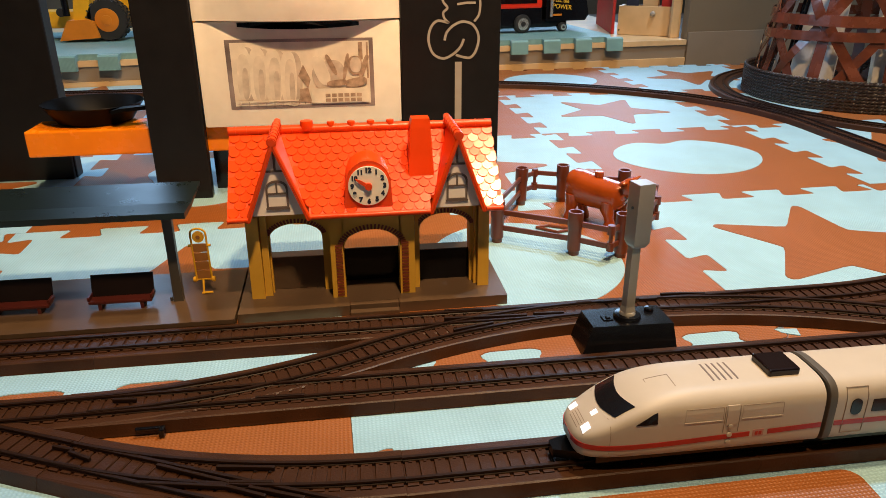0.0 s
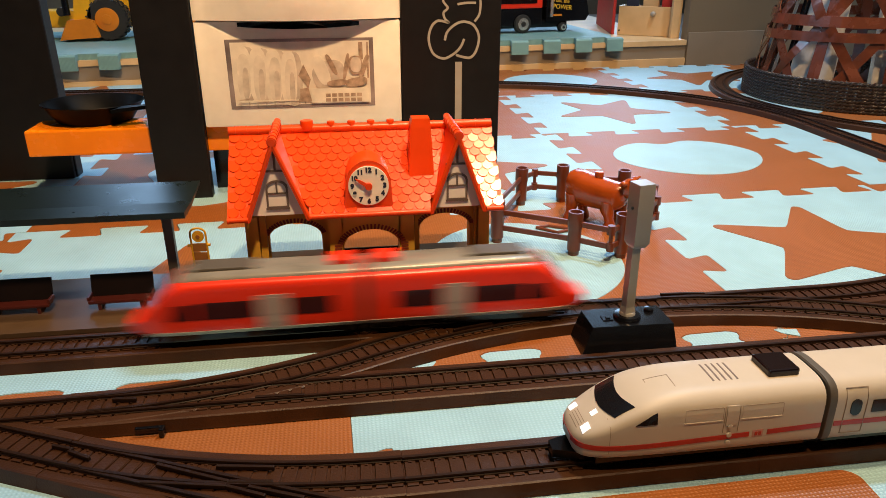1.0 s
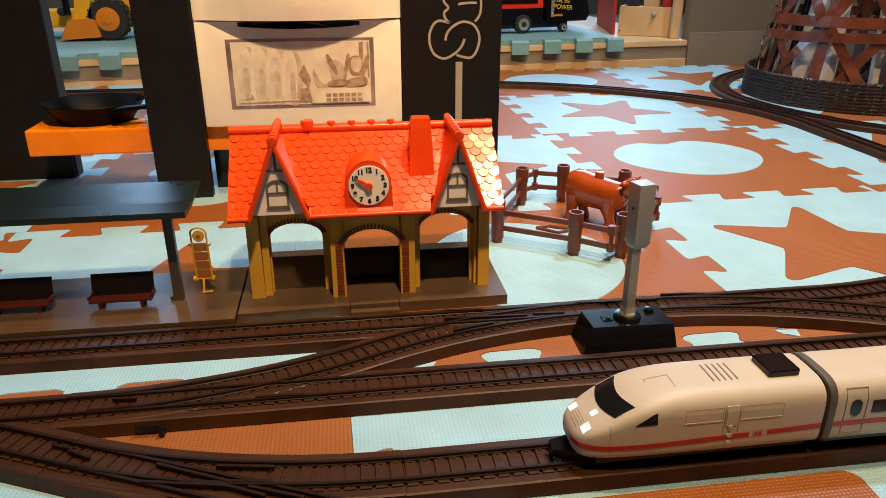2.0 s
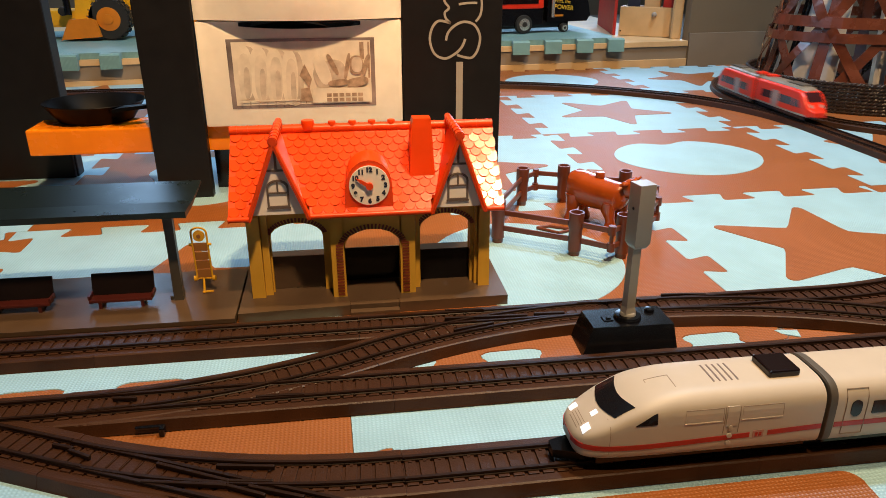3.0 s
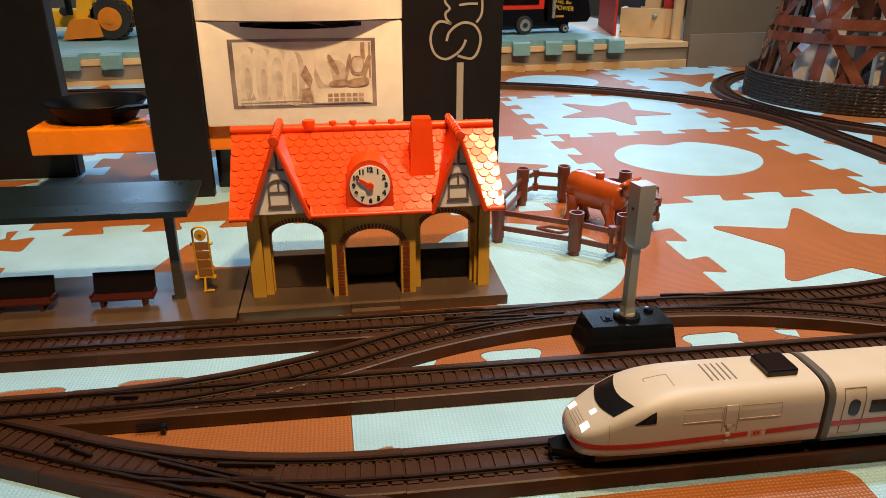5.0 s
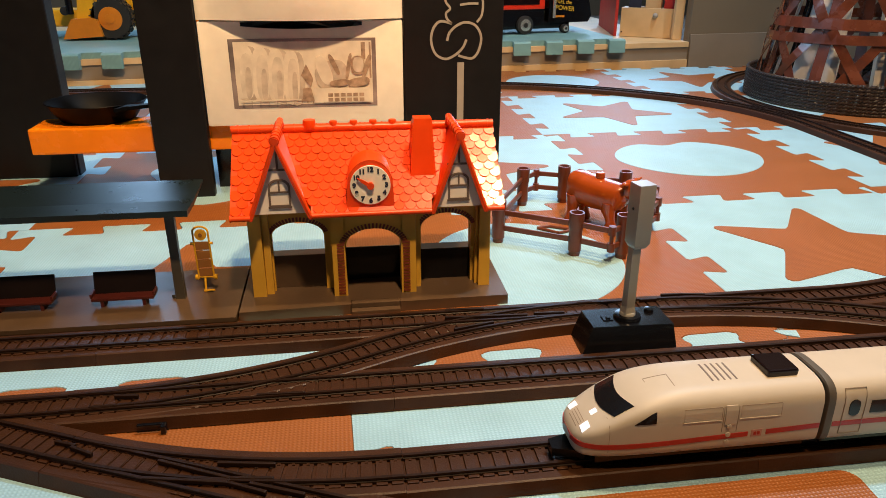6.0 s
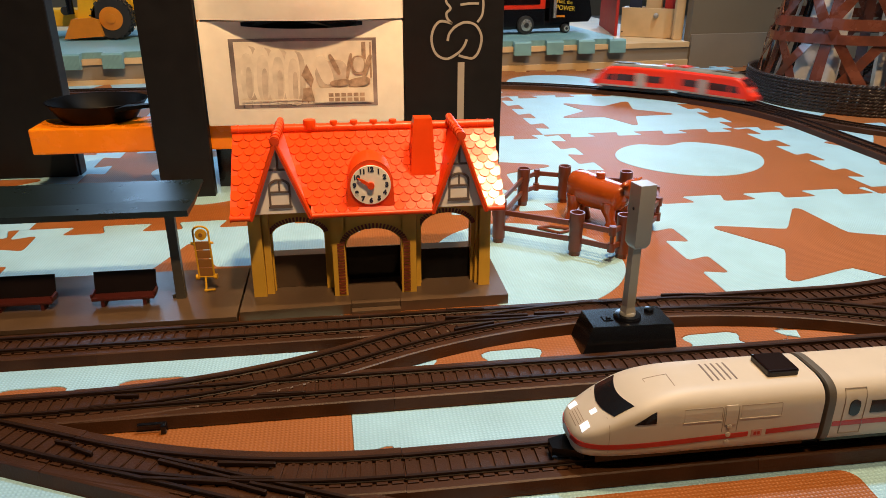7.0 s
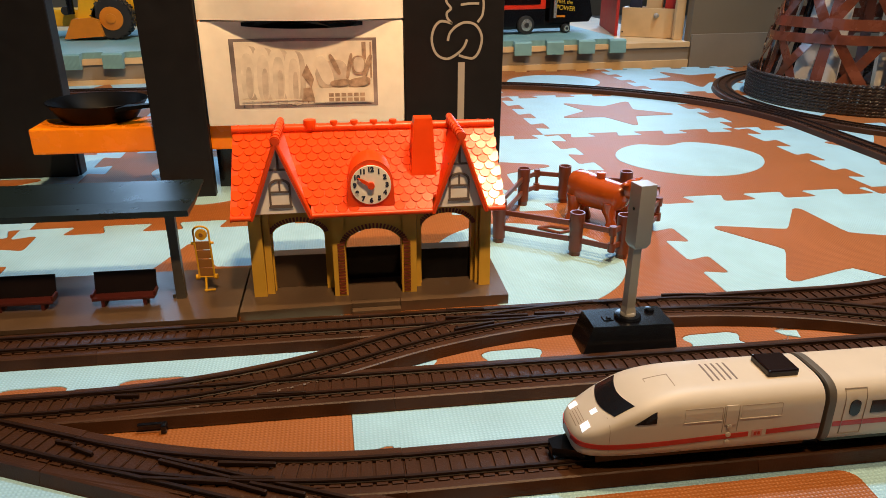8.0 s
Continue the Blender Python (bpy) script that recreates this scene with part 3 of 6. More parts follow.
    prof = [(EAVE_Y, EAVE_Z - 0.0016), (EAVE_Y - 0.0004, EAVE_Z), (RIDGE_Y, RIDGE_Z), (2 * RIDGE_Y - EAVE_Y, EAVE_Z), (2 * RIDGE_Y - EAVE_Y, EAVE_Z - 0.0016), (RIDGE_Y, RIDGE_Z - th * 1.5)]
    cuts = [ROOF_L, -0.0700, -0.0268, 0.0622, 0.1026, ROOF_R]
    for k in range(5):
        cut = list(prof)
        if k % 2:
            cut[0], cut[1] = (0.5072, roof_at(0.5072) - 0.0030), (0.5068, roof_at(0.5068))
        loft(bm, [[(cuts[k], y, z) for y, z in cut], [(cuts[k + 1], y, z) for y, z in cut]])
    roof = part("roof", bm, RED, root, "bright red glossy tiled roof")
    bm = bmesh.new()
    rod(bm, (ROOF_L - 0.0005, RIDGE_Y, RIDGE_Z + 0.0002), (ROOF_R + 0.0005, RIDGE_Y, RIDGE_Z + 0.0002), 0.0036, n=16)
    for k in range(24):
        x = ROOF_L + 0.004 + k * (ROOF_R - ROOF_L - 0.008) / 23
        rod(bm, (x, RIDGE_Y, RIDGE_Z + 0.0002), (x + 0.0012, RIDGE_Y, RIDGE_Z + 0.0002), 0.0039, n=16)
    part("ridge_cap", bm, RED, root, smooth=True)
    bm = bmesh.new()
    for xa, xb in ((ROOF_L, -0.0705), (-0.0262, 0.0615), (0.1035, ROOF_R)):
        rod(bm, (xa, EAVE_Y, EAVE_Z - 0.0004), (xb, EAVE_Y, EAVE_Z - 0.0004), 0.0021, n=10)
        for k in range(int((xb - xa) / 0.0135) + 1):
            rod(bm, (xa + k * 0.0135, EAVE_Y, EAVE_Z - 0.0004), (xa + k * 0.0135 + 0.001, EAVE_Y, EAVE_Z - 0.0004), 0.0024, n=10)
    part("gutter", bm, RED, root, smooth=True)
    for x, r, h in ((-0.0262, 0.0052, 0.0070), (-0.0080, 0.0032, 0.0058), (0.0075, 0.0032, 0.0058), (0.0225, 0.0032, 0.0058), (0.0375, 0.0032, 0.0058)):
        bm = bmesh.new()
        rod(bm, (x, RIDGE_Y, RIDGE_Z), (x, RIDGE_Y, RIDGE_Z + h), r, r * 0.92, 14)
        part("ridge_knob", bevel(bm, 0.0006), RED, root, smooth=True)
    # gables with white half-timbered fronts
    gables = ((-0.0484, 0.0222), (0.0824, 0.0208))
    for gx, gw in gables:
        gz = 0.1345
        part("gable_front", upright([(gx - gw + 0.0020, 0.0800), (gx + gw - 0.0020, 0.0800), (gx + 0.0004, gz - 0.002), (gx - 0.0004, gz - 0.002)], 0.5035, 0.5065), GABLE, root, "white half-timbered gable front")
        for side in (-1, 1):
            bm = bmesh.new()
            foot, apex = (gx + side * gw, 0.0775), (gx, gz)
            d = Vector((foot[0] - apex[0], foot[1] - apex[1])).normalized()
            nrm = (-d[1] * side, d[0] * side)
            ring = [foot, apex, (apex[0], apex[1] - 0.0045), (foot[0] - side * 0.0022, foot[1])]
            loft(bm, [[(x, 0.4962, z) for x, z in ring], [(x, RIDGE_Y + 0.004, z) for x, z in ring]])
            part("gable_roof", bm, RED, root)
            bm = bmesh.new()
            rod(bm, (foot[0], 0.4972, foot[1]), (apex[0], 0.4972, apex[1]), 0.0016, n=8)
            part("verge", bm, RED, root, smooth=True)
        bm = bmesh.new()
        rod(bm, (gx, 0.4955, gz + 0.0008), (gx, RIDGE_Y + 0.005, gz + 0.0022), 0.0027, n=14)
        for k in range(7):
            y = 0.4965 + k * 0.0085
            rod(bm, (gx, y, gz + 0.0008), (gx, y + 0.0022, gz + 0.0012), 0.0036, n=14)
        part("ridge_cap", bm, RED, root, smooth=True)
        bm = bmesh.new()
        rod(bm, (gx, 0.5025, 0.1150), (gx, 0.5035, 0.1300), 0.0007, n=4)
        box(bm, gx - 0.0008, gx + 0.0008, 0.5026, 0.5036, 0.1135, 0.1310)
        box(bm, gx - 0.0085, gx + 0.0085, 0.5026, 0.5036, 0.1125, 0.1139)
        part("timbering", bm, TIMBER, root, "grey printed timber beams")
        win = arch(gx - 0.0078, gx + 0.0078, 0.0855, 0.1065, 0.1010, 8)
        inner = arch(gx - 0.0064, gx + 0.0064, 0.0869, 0.1051, 0.1000, 8)
        bm = bmesh.new()
        n = len(win)
        for i in range(n):
            j = (i + 1) % n
            loft(bm, [[(p[0], y, p[1]) for p in (win[i], win[j], inner[j], inner[i])] for y in (0.5024, 0.5036)])
        box(bm, gx - 0.0006, gx + 0.0006, 0.5025, 0.5036, 0.0965, 0.1052)
        box(bm, gx - 0.0066, gx + 0.0066, 0.5025, 0.5036, 0.0960, 0.0972)
        box(bm, gx - 0.0084, gx + 0.0084, 0.5024, 0.5036, 0.0845, 0.0858)
        part("window", bm, TIMBER, root, "grey printed arched window")
    # chimney
    bm = bmesh.new()
    loft(bm, [[(0.0480, 0.5180, 0.098), (0.0675, 0.5180, 0.098), (0.0675, 0.5400, 0.098), (0.0480, 0.5400, 0.098)],
              [(0.0505, 0.5235, 0.136), (0.0655, 0.5235, 0.136), (0.0655, 0.5380, 0.136), (0.0505, 0.5380, 0.136)],
              [(0.0518, 0.5248, 0.1425), (0.0650, 0.5248, 0.1425), (0.0650, 0.5370, 0.1425), (0.0518, 0.5370, 0.1425)]])
    part("chimney", bevel(bm, 0.0008), RED, root)
    # clock dormer
    kx, kz = 0.0170, 0.1005
    pts = [(kx - 0.0185, 0.0790), (kx + 0.0175, 0.0790)] + [(kx + 0.0165 * math.cos(t), kz + 0.0185 * math.sin(t)) for t in [math.pi * k / 16 for k in range(17)]]
    part("clock_dormer", bevel(upright(pts, 0.5005, 0.5300), 0.0010), RED, root, smooth=True)
    bm = bmesh.new()
    rod(bm, (kx, 0.5008, kz), (kx, 0.4990, kz), 0.0146, n=40)
    dial = part("clock_face", bm, WHITE, root, "white clock face with dark numerals")
    for k in range(1, 13):
        t = math.pi / 2 - k * math.pi / 6
        lettering("numeral", str(k), 0.0047, INK, dial, Matrix.Translation((kx + 0.0117 * math.cos(t), 0.4988, kz + 0.0117 * math.sin(t))) @ Matrix.Rotation(math.pi / 2, 4, "X"), weight=0.00034)
    bm = bmesh.new()
    rod(bm, (kx, 0.4990, kz), (kx, 0.4962, kz), 0.0026, n=16)
    m = Matrix.Translation((kx, 0.4972, kz)) @ Matrix.Rotation(radians(33), 4, "Y")
    pts = [(0.0, -0.0014), (-0.0075, -0.0011), (-0.0115, 0.0), (-0.0075, 0.0011), (0.0, 0.0014)]
    q = upright(pts, -0.0005, 0.0005)
    bmesh.ops.transform(q, matrix=m, verts=q.verts)
    me = bpy.data.meshes.new("tmp")
    q.to_mesh(me)
    q.free()
    bm.from_mesh(me)
    bpy.data.meshes.remove(me)
    part("clock_hand", bm, RED, dial, "red clock hand")
    # scalloped roof tiles on the front slope
    w, hgt = 0.0084, 0.0068
    bm = bmesh.new()
    prof = [(-w / 2, hgt * 0.9)] + [(-w / 2 * math.cos(t), -hgt * 0.62 * math.sin(t)) for t in [math.pi * k / 8 for k in range(9)]] + [(w / 2, hgt * 0.9)]
    prof = prof[::-1]
    lo = [bm.verts.new((x, y, 0.0)) for x, y in prof]
    hi = [bm.verts.new((x * 0.95, y + 0.0002, 0.0011 - (y + hgt * 0.62) * 0.10)) for x, y in prof]
    for i in range(len(prof)):
        j = (i + 1) % len(prof)
        bm.faces.new((lo[i], lo[j], hi[j], hi[i]))
    bm.faces.new(hi)
    bmesh.ops.recalc_face_normals(bm, faces=bm.faces)
    shingle = bpy.data.meshes.new("shingle")
    bm.to_mesh(shingle)
    bm.free()
    shingle.materials.append(TILE_RED)
    along_slope = math.hypot(RIDGE_Y - EAVE_Y, RIDGE_Z - EAVE_Z)
    rows = 11
    rnd = random.Random(4)
    for r in range(rows):
        u = 0.0052 + r * (along_slope - 0.009) / (rows - 0.6)
        y, z = EAVE_Y + u * math.cos(SLOPE), EAVE_Z + u * math.sin(SLOPE)
        n = int((ROOF_R - ROOF_L) / w)
        for k in range(n + 1):
            x = ROOF_L + w * (k + (0.5 if r % 2 == 0 else 0.05))
            if x < ROOF_L + 0.003 or x > ROOF_R - 0.003:
                continue
            # leave out what the gables, the chimney and the clock cover
            if any(abs(x - gx) < gw * max(0.0, (0.1345 - z) / 0.057) + 0.001 for gx, gw in gables):
                continue
            if abs(x - kx) < 0.0125 and z < 0.105:
                continue
            ob = new("shingle", shingle)
            ob.parent = roof
            ob.matrix_basis = Matrix.Translation(Vector((x, y, z)) - BASE_AT[root.name]) @ Matrix.Rotation(SLOPE + rnd.uniform(-0.012, 0.012), 4, "X") @ Matrix.Rotation(rnd.uniform(-0.015, 0.015), 4, "Y")


station()


# ---- platform with its furniture ----
def platform():
    root = thing("platform", (-0.5, 0.52, 0), "long taupe plastic station platform beside the track", "toy platform")
    part("deck", bevel(slab([(-0.95, 0.4800), (-0.0850, 0.4800), (-0.0850, 0.5700), (-0.95, 0.5700)], 0.0066, 0.0100), 0.0008, 1), BASE, root)
    part("skirt", bbox(-0.949, -0.0856, 0.4835, 0.5680, 0.0, 0.0066), BASE, root)


def bench(x):
    root = thing("toy_bench", (x, 0.516, 0.0100), "dark maroon toy bench standing on the station platform", "toy bench", group="benches on the platform")
    w = 0.0225
    part("seat", bbox(x - w, x + w, 0.5085, 0.5185, 0.0150, 0.0172, 0.0005), MAROON, root)
    bm = bbox(x - w, x + w, -0.0009, 0.0009, 0.0, 0.0170, 0.0005)
    bmesh.ops.transform(bm, matrix=Matrix.Translation((0, 0.5190, 0.0165)) @ Matrix.Rotation(radians(-16), 4, "X"), verts=bm.verts)
    part("backrest", bm, BENCH_BACK, root, "almost black bench back")
    for sx in (-1, 1):
        bm = upright([(-0.0012, 0.0), (0.0012, 0.0), (0.0012, 0.0050), (-0.0012, 0.0050)], 0.5090, 0.5180)
        bmesh.ops.translate(bm, verts=bm.verts, vec=(x + sx * 0.0150, 0, 0.0100))
        part("leg", bm, MAROON, root)
        part("armrest", bbox(x + sx * w - 0.0008, x + sx * w + 0.0008, 0.5095, 0.5200, 0.0172, 0.0205, 0.0004), MAROON, root)


def canopy():
    root = thing("platform_canopy", (-0.1306, 0.5190, 0.0100), "dark green plastic platform canopy on a slim grey post", "platform canopy")
    x0, x1 = -0.95, -0.1125
    prof = [(0.4960, 0.0835), (0.4960, 0.0880), (0.5230, 0.0868), (0.5640, 0.0905), (0.5640, 0.0885), (0.5230, 0.0838)]
    bm = bmesh.new()
    loft(bm, [[(x0, y, z) for y, z in prof], [(x1 + (y - 0.496) * 0.0, y, z) for y, z in prof]])
    part("roof", bevel(bm, 0.0006, 1), CANOPY, root)
    for px in (-0.1306, -0.3306):
        bm = bmesh.new()
        loft(bm, [[(px + a * q, 0.5190 + b * q, z) for a, b in ((-0.0036, -0.0030), (0.0036, -0.0030), (0.0036, 0.0030), (-0.0036, 0.0030))] for q, z in ((1.0, 0.0100), (0.9, 0.05), (0.95, 0.0850))])
        part("post", bevel(bm, 0.0004), POST_GREY, root)
        bm = bmesh.new()
        rod(bm, (px - 0.0055, 0.5185, 0.0100), (px - 0.0055, 0.5185, 0.0130), 0.0012, n=8)
        part("peg", bm, POST_GREY, root)


def trolley():
    x, y, z = -0.1120, 0.5300, 0.0100
    root = thing("luggage_trolley", (x, y, z), "yellow toy luggage trolley standing upright on the platform", "toy trolley")
    m = Matrix.Translation((x, y, z)) @ Matrix.Rotation(radians(-6), 4, "Z") @ Matrix.Rotation(radians(-1), 4, "Y")

    def put(name, bm, mat, label="", smooth=True):
        bmesh.ops.transform(bm, matrix=m, verts=bm.verts)
        return part(name, bm, mat, root, label, smooth)

    for sx in (-1, 1):
        put("rail", rod(bmesh.new(), (sx * 0.0058, 0, 0.010), (sx * 0.0058, 0, 0.049), 0.0008, n=8), TROLLEY)
        put("wheel", rod(bmesh.new(), (sx * 0.0064, 0.000, 0.0112), (sx * 0.0082, 0.000, 0.0112), 0.0022, n=12), TROLLEY)
        put("grip", rod(bmesh.new(), (sx * 0.0058, 0, 0.0395), (sx * 0.0085, 0, 0.0395), 0.0011, n=8), TROLLEY)
    bm = bmesh.new()
    last = None
    for k in range(11):
        a = math.pi * k / 10
        p = (0.0058 * math.cos(a), 0, 0.049 + 0.0042 * math.sin(a))
        if last:
            rod(bm, last, p, 0.0008, n=8)
        last = p
    put("handle", bm, TROLLEY)
    put("disc", rod(bmesh.new(), (0, -0.0008, 0.0465), (0, 0.0008, 0.0465), 0.0044, n=24), TROLLEY, "round yellow plate")
    put("hub", rod(bmesh.new(), (0, -0.0012, 0.0465), (0, 0.0008, 0.0465), 0.0016, n=10), TROLLEY_PANEL)
    for k in range(4):
        put("slat", bbox(-0.0050, 0.0050, -0.0006, 0.0006, 0.0120 + k * 0.0074, 0.0186 + k * 0.0074, 0.0002), TROLLEY_PANEL, smooth=False)
    put("axle", rod(bmesh.new(), (-0.0060, 0, 0.0112), (0.0060, 0, 0.0112), 0.0008, n=8), TROLLEY)
    put("prop", rod(bmesh.new(), (-0.0010, 0.0, 0.0112), (-0.0010, -0.004, 0.0002), 0.0009, n=8), TROLLEY)
    put("toe", rod(bmesh.new(), (-0.0022, -0.004, 0.0012), (0.0060, -0.003, 0.0012), 0.0009, n=8), TROLLEY)


platform()
for bx in (-0.1705, -0.2430):
    bench(bx)
canopy()
trolley()


# ---- light signal ----
def signal():
    root = thing("light_signal", (0.190, 0.425, 0), "grey toy light signal on a black battery base", "toy signal")
    bm = bmesh.new()
    loft(bm, [[(0.1545, 0.4095, 0), (0.2225, 0.4072, 0), (0.2225, 0.4402, 0), (0.1560, 0.4402, 0)],
              [(0.1630, 0.4145, 0.0190), (0.2200, 0.4126, 0.0190), (0.2194, 0.4402, 0.0190), (0.1628, 0.4402, 0.0190)]])
    part("base", bevel(bm, 0.0010), BLACK, root, "glossy black tapered base")
    px, py = 0.1915, 0.4265
    part("socket", bevel(rod(bmesh.new(), (px, py, 0.0190), (px, py, 0.0215), 0.0098, 0.0088, 28), 0.0006), BLACK, root, smooth=True)
    part("collar", bevel(rod(bmesh.new(), (px, py, 0.0215), (px, py, 0.0235), 0.0058, 0.0050, 20), 0.0004), GREY, root, smooth=True)
    part("button", bevel(rod(bmesh.new(), (0.2105, 0.4335, 0.0190), (0.2105, 0.4335, 0.0212), 0.0036, 0.0032, 18), 0.0005), BLACK, root, smooth=True)
    part("switch_recess", bevel(bbox(0.1730, 0.1800, 0.4225, 0.4295, 0.0188, 0.0196), 0.0003), BLACK, root)
    part("switch", bbox(0.1755, 0.1785, 0.4240, 0.4265, 0.0190, 0.0206, 0.0004), BLACK, root)
    turn = Matrix.Rotation(radians(12), 4, "Z")
    bm = bmesh.new()
    loft(bm, [[(a * q, b * q, z) for a, b in ((-0.0034, -0.0030), (0.0034, -0.0030), (0.0034, 0.0030), (-0.0034, 0.0030))] for q, z in ((1.25, 0.0235), (1.0, 0.0275), (0.95, 0.0740))])
    bevel(bm, 0.0004)
    bmesh.ops.transform(bm, matrix=Matrix.Translation((px, py, 0)) @ turn, verts=bm.verts)
    part("post", bm, GREY, root)
    bm = bmesh.new()
    loft(bm, [[(a * q, b * q, z) for a, b in ((-0.0060, -0.0060), (0.0060, -0.0060), (0.0060, 0.0060), (-0.0060, 0.0060))] for q, z in ((0.72, 0.0725), (1.0, 0.0760), (1.0, 0.1175))])
    bevel(bm, 0.0014, 3)
    bmesh.ops.transform(bm, matrix=Matrix.Translation((px + 0.0012, py, 0)) @ Matrix.Rotation(radians(12), 4, "Z"), verts=bm.verts)
    part("head", bm, GREY, root, smooth=True)
    bm = rod(bmesh.new(), (-0.0062, 0.0, 0.1005), (-0.0045, 0.0, 0.1005), 0.0011, n=12)
    bmesh.ops.transform(bm, matrix=Matrix.Translation((px + 0.0012, py, 0)) @ Matrix.Rotation(radians(12), 4, "Z"), verts=bm.verts)
    part("screw_hole", bm, BLACK, root)


signal()


# ---- paddock with the cow ----
def fence_post(root, x, y, h=0.0415, r=0.0060):
    bm = bmesh.new()
    prof = [(0.0050, 0.0), (0.0052, 0.0040), (r, 0.0050), (r, 0.0240), (r + 0.0003, 0.0260), (r + 0.0008, 0.0275), (r + 0.0008, h), (r - 0.0006, h), (r - 0.0012, h - 0.006), (0.0004, h - 0.006)]
    loft(bm, [[(x + q * math.cos(a), y + q * math.sin(a), z) for a in [2 * math.pi * k / 20 for k in range(20)]] for q, z in prof])
    part("post", bm, FENCE, root, smooth=True)


def fence_rails(root, a, b, zs=(0.0150, 0.0305)):
    ax_, ay_ = a
    bx_, by_ = b
    h = math.atan2(by_ - ay_, bx_ - ax_)
    l = math.hypot(bx_ - ax_, by_ - ay_)
    for z in zs:
        bm = bbox(0, l, -0.0013, 0.0013, z - 0.0025, z + 0.0025, 0.0006)
        bmesh.ops.transform(bm, matrix=Matrix.Translation((ax_, ay_, 0)) @ Matrix.Rotation(h, 4, "Z"), verts=bm.verts)
        part("rail", bm, FENCE, root)


def fence_hinge(root, x, y):
    bm = bmesh.new()
    for z0, z1, r in ((0.0110, 0.0190, 0.0034), (0.0190, 0.0270, 0.0018), (0.0265, 0.0350, 0.0034)):
        rod(bm, (x, y, z0), (x, y, z1), r, n=14)
    part("hinge", bm, FENCE, root, smooth=True)


def fence(points, label="dark brown plastic toy fence panel with hollow posts"):
    """points: (x, y, kind) with kind p for a post and h for a hinge."""
    root = thing("toy_fence", (points[0][0], points[0][1], 0), label, "toy fence", group="fence panels round the cow")
    for x, y, k in points:
        (fence_post if k == "p" else fence_hinge)(root, x, y)
    for a, b in zip(points, points[1:]):
        fence_rails(root, a[:2], b[:2])


fence([(0.1411, 0.6236, "p"), (0.2037, 0.5830, "p"), (0.2295, 0.5610, "h"), (0.2440, 0.5715, "p")])
fence([(0.1425, 0.6420, "h"), (0.1900, 0.7270, "p"), (0.2090, 0.7430, "h"), (0.2370, 0.7310, "p"), (0.2660, 0.7150, "h"), (0.2960, 0.7020, "p")])
fence([(0.2560, 0.5800, "h"), (0.3030, 0.6320, "h"), (0.3160, 0.6680, "h"), (0.3060, 0.6900, "h")])


def flat_gate():
    root = thing("fence_gate", (0.2050, 0.6450, 0), "small brown plastic gate lying flat inside the fence", "toy gate")
    for a, b in (((0.187, 0.650), (0.204, 0.634)), ((0.204, 0.634), (0.222, 0.640)), ((0.222, 0.640), (0.200, 0.653)), ((0.200, 0.653), (0.187, 0.650))):
        part("bar", rod(bmesh.new(), (*a, 0.0020), (*b, 0.0020), 0.0016, n=8), FENCE, root, smooth=True)


flat_gate()


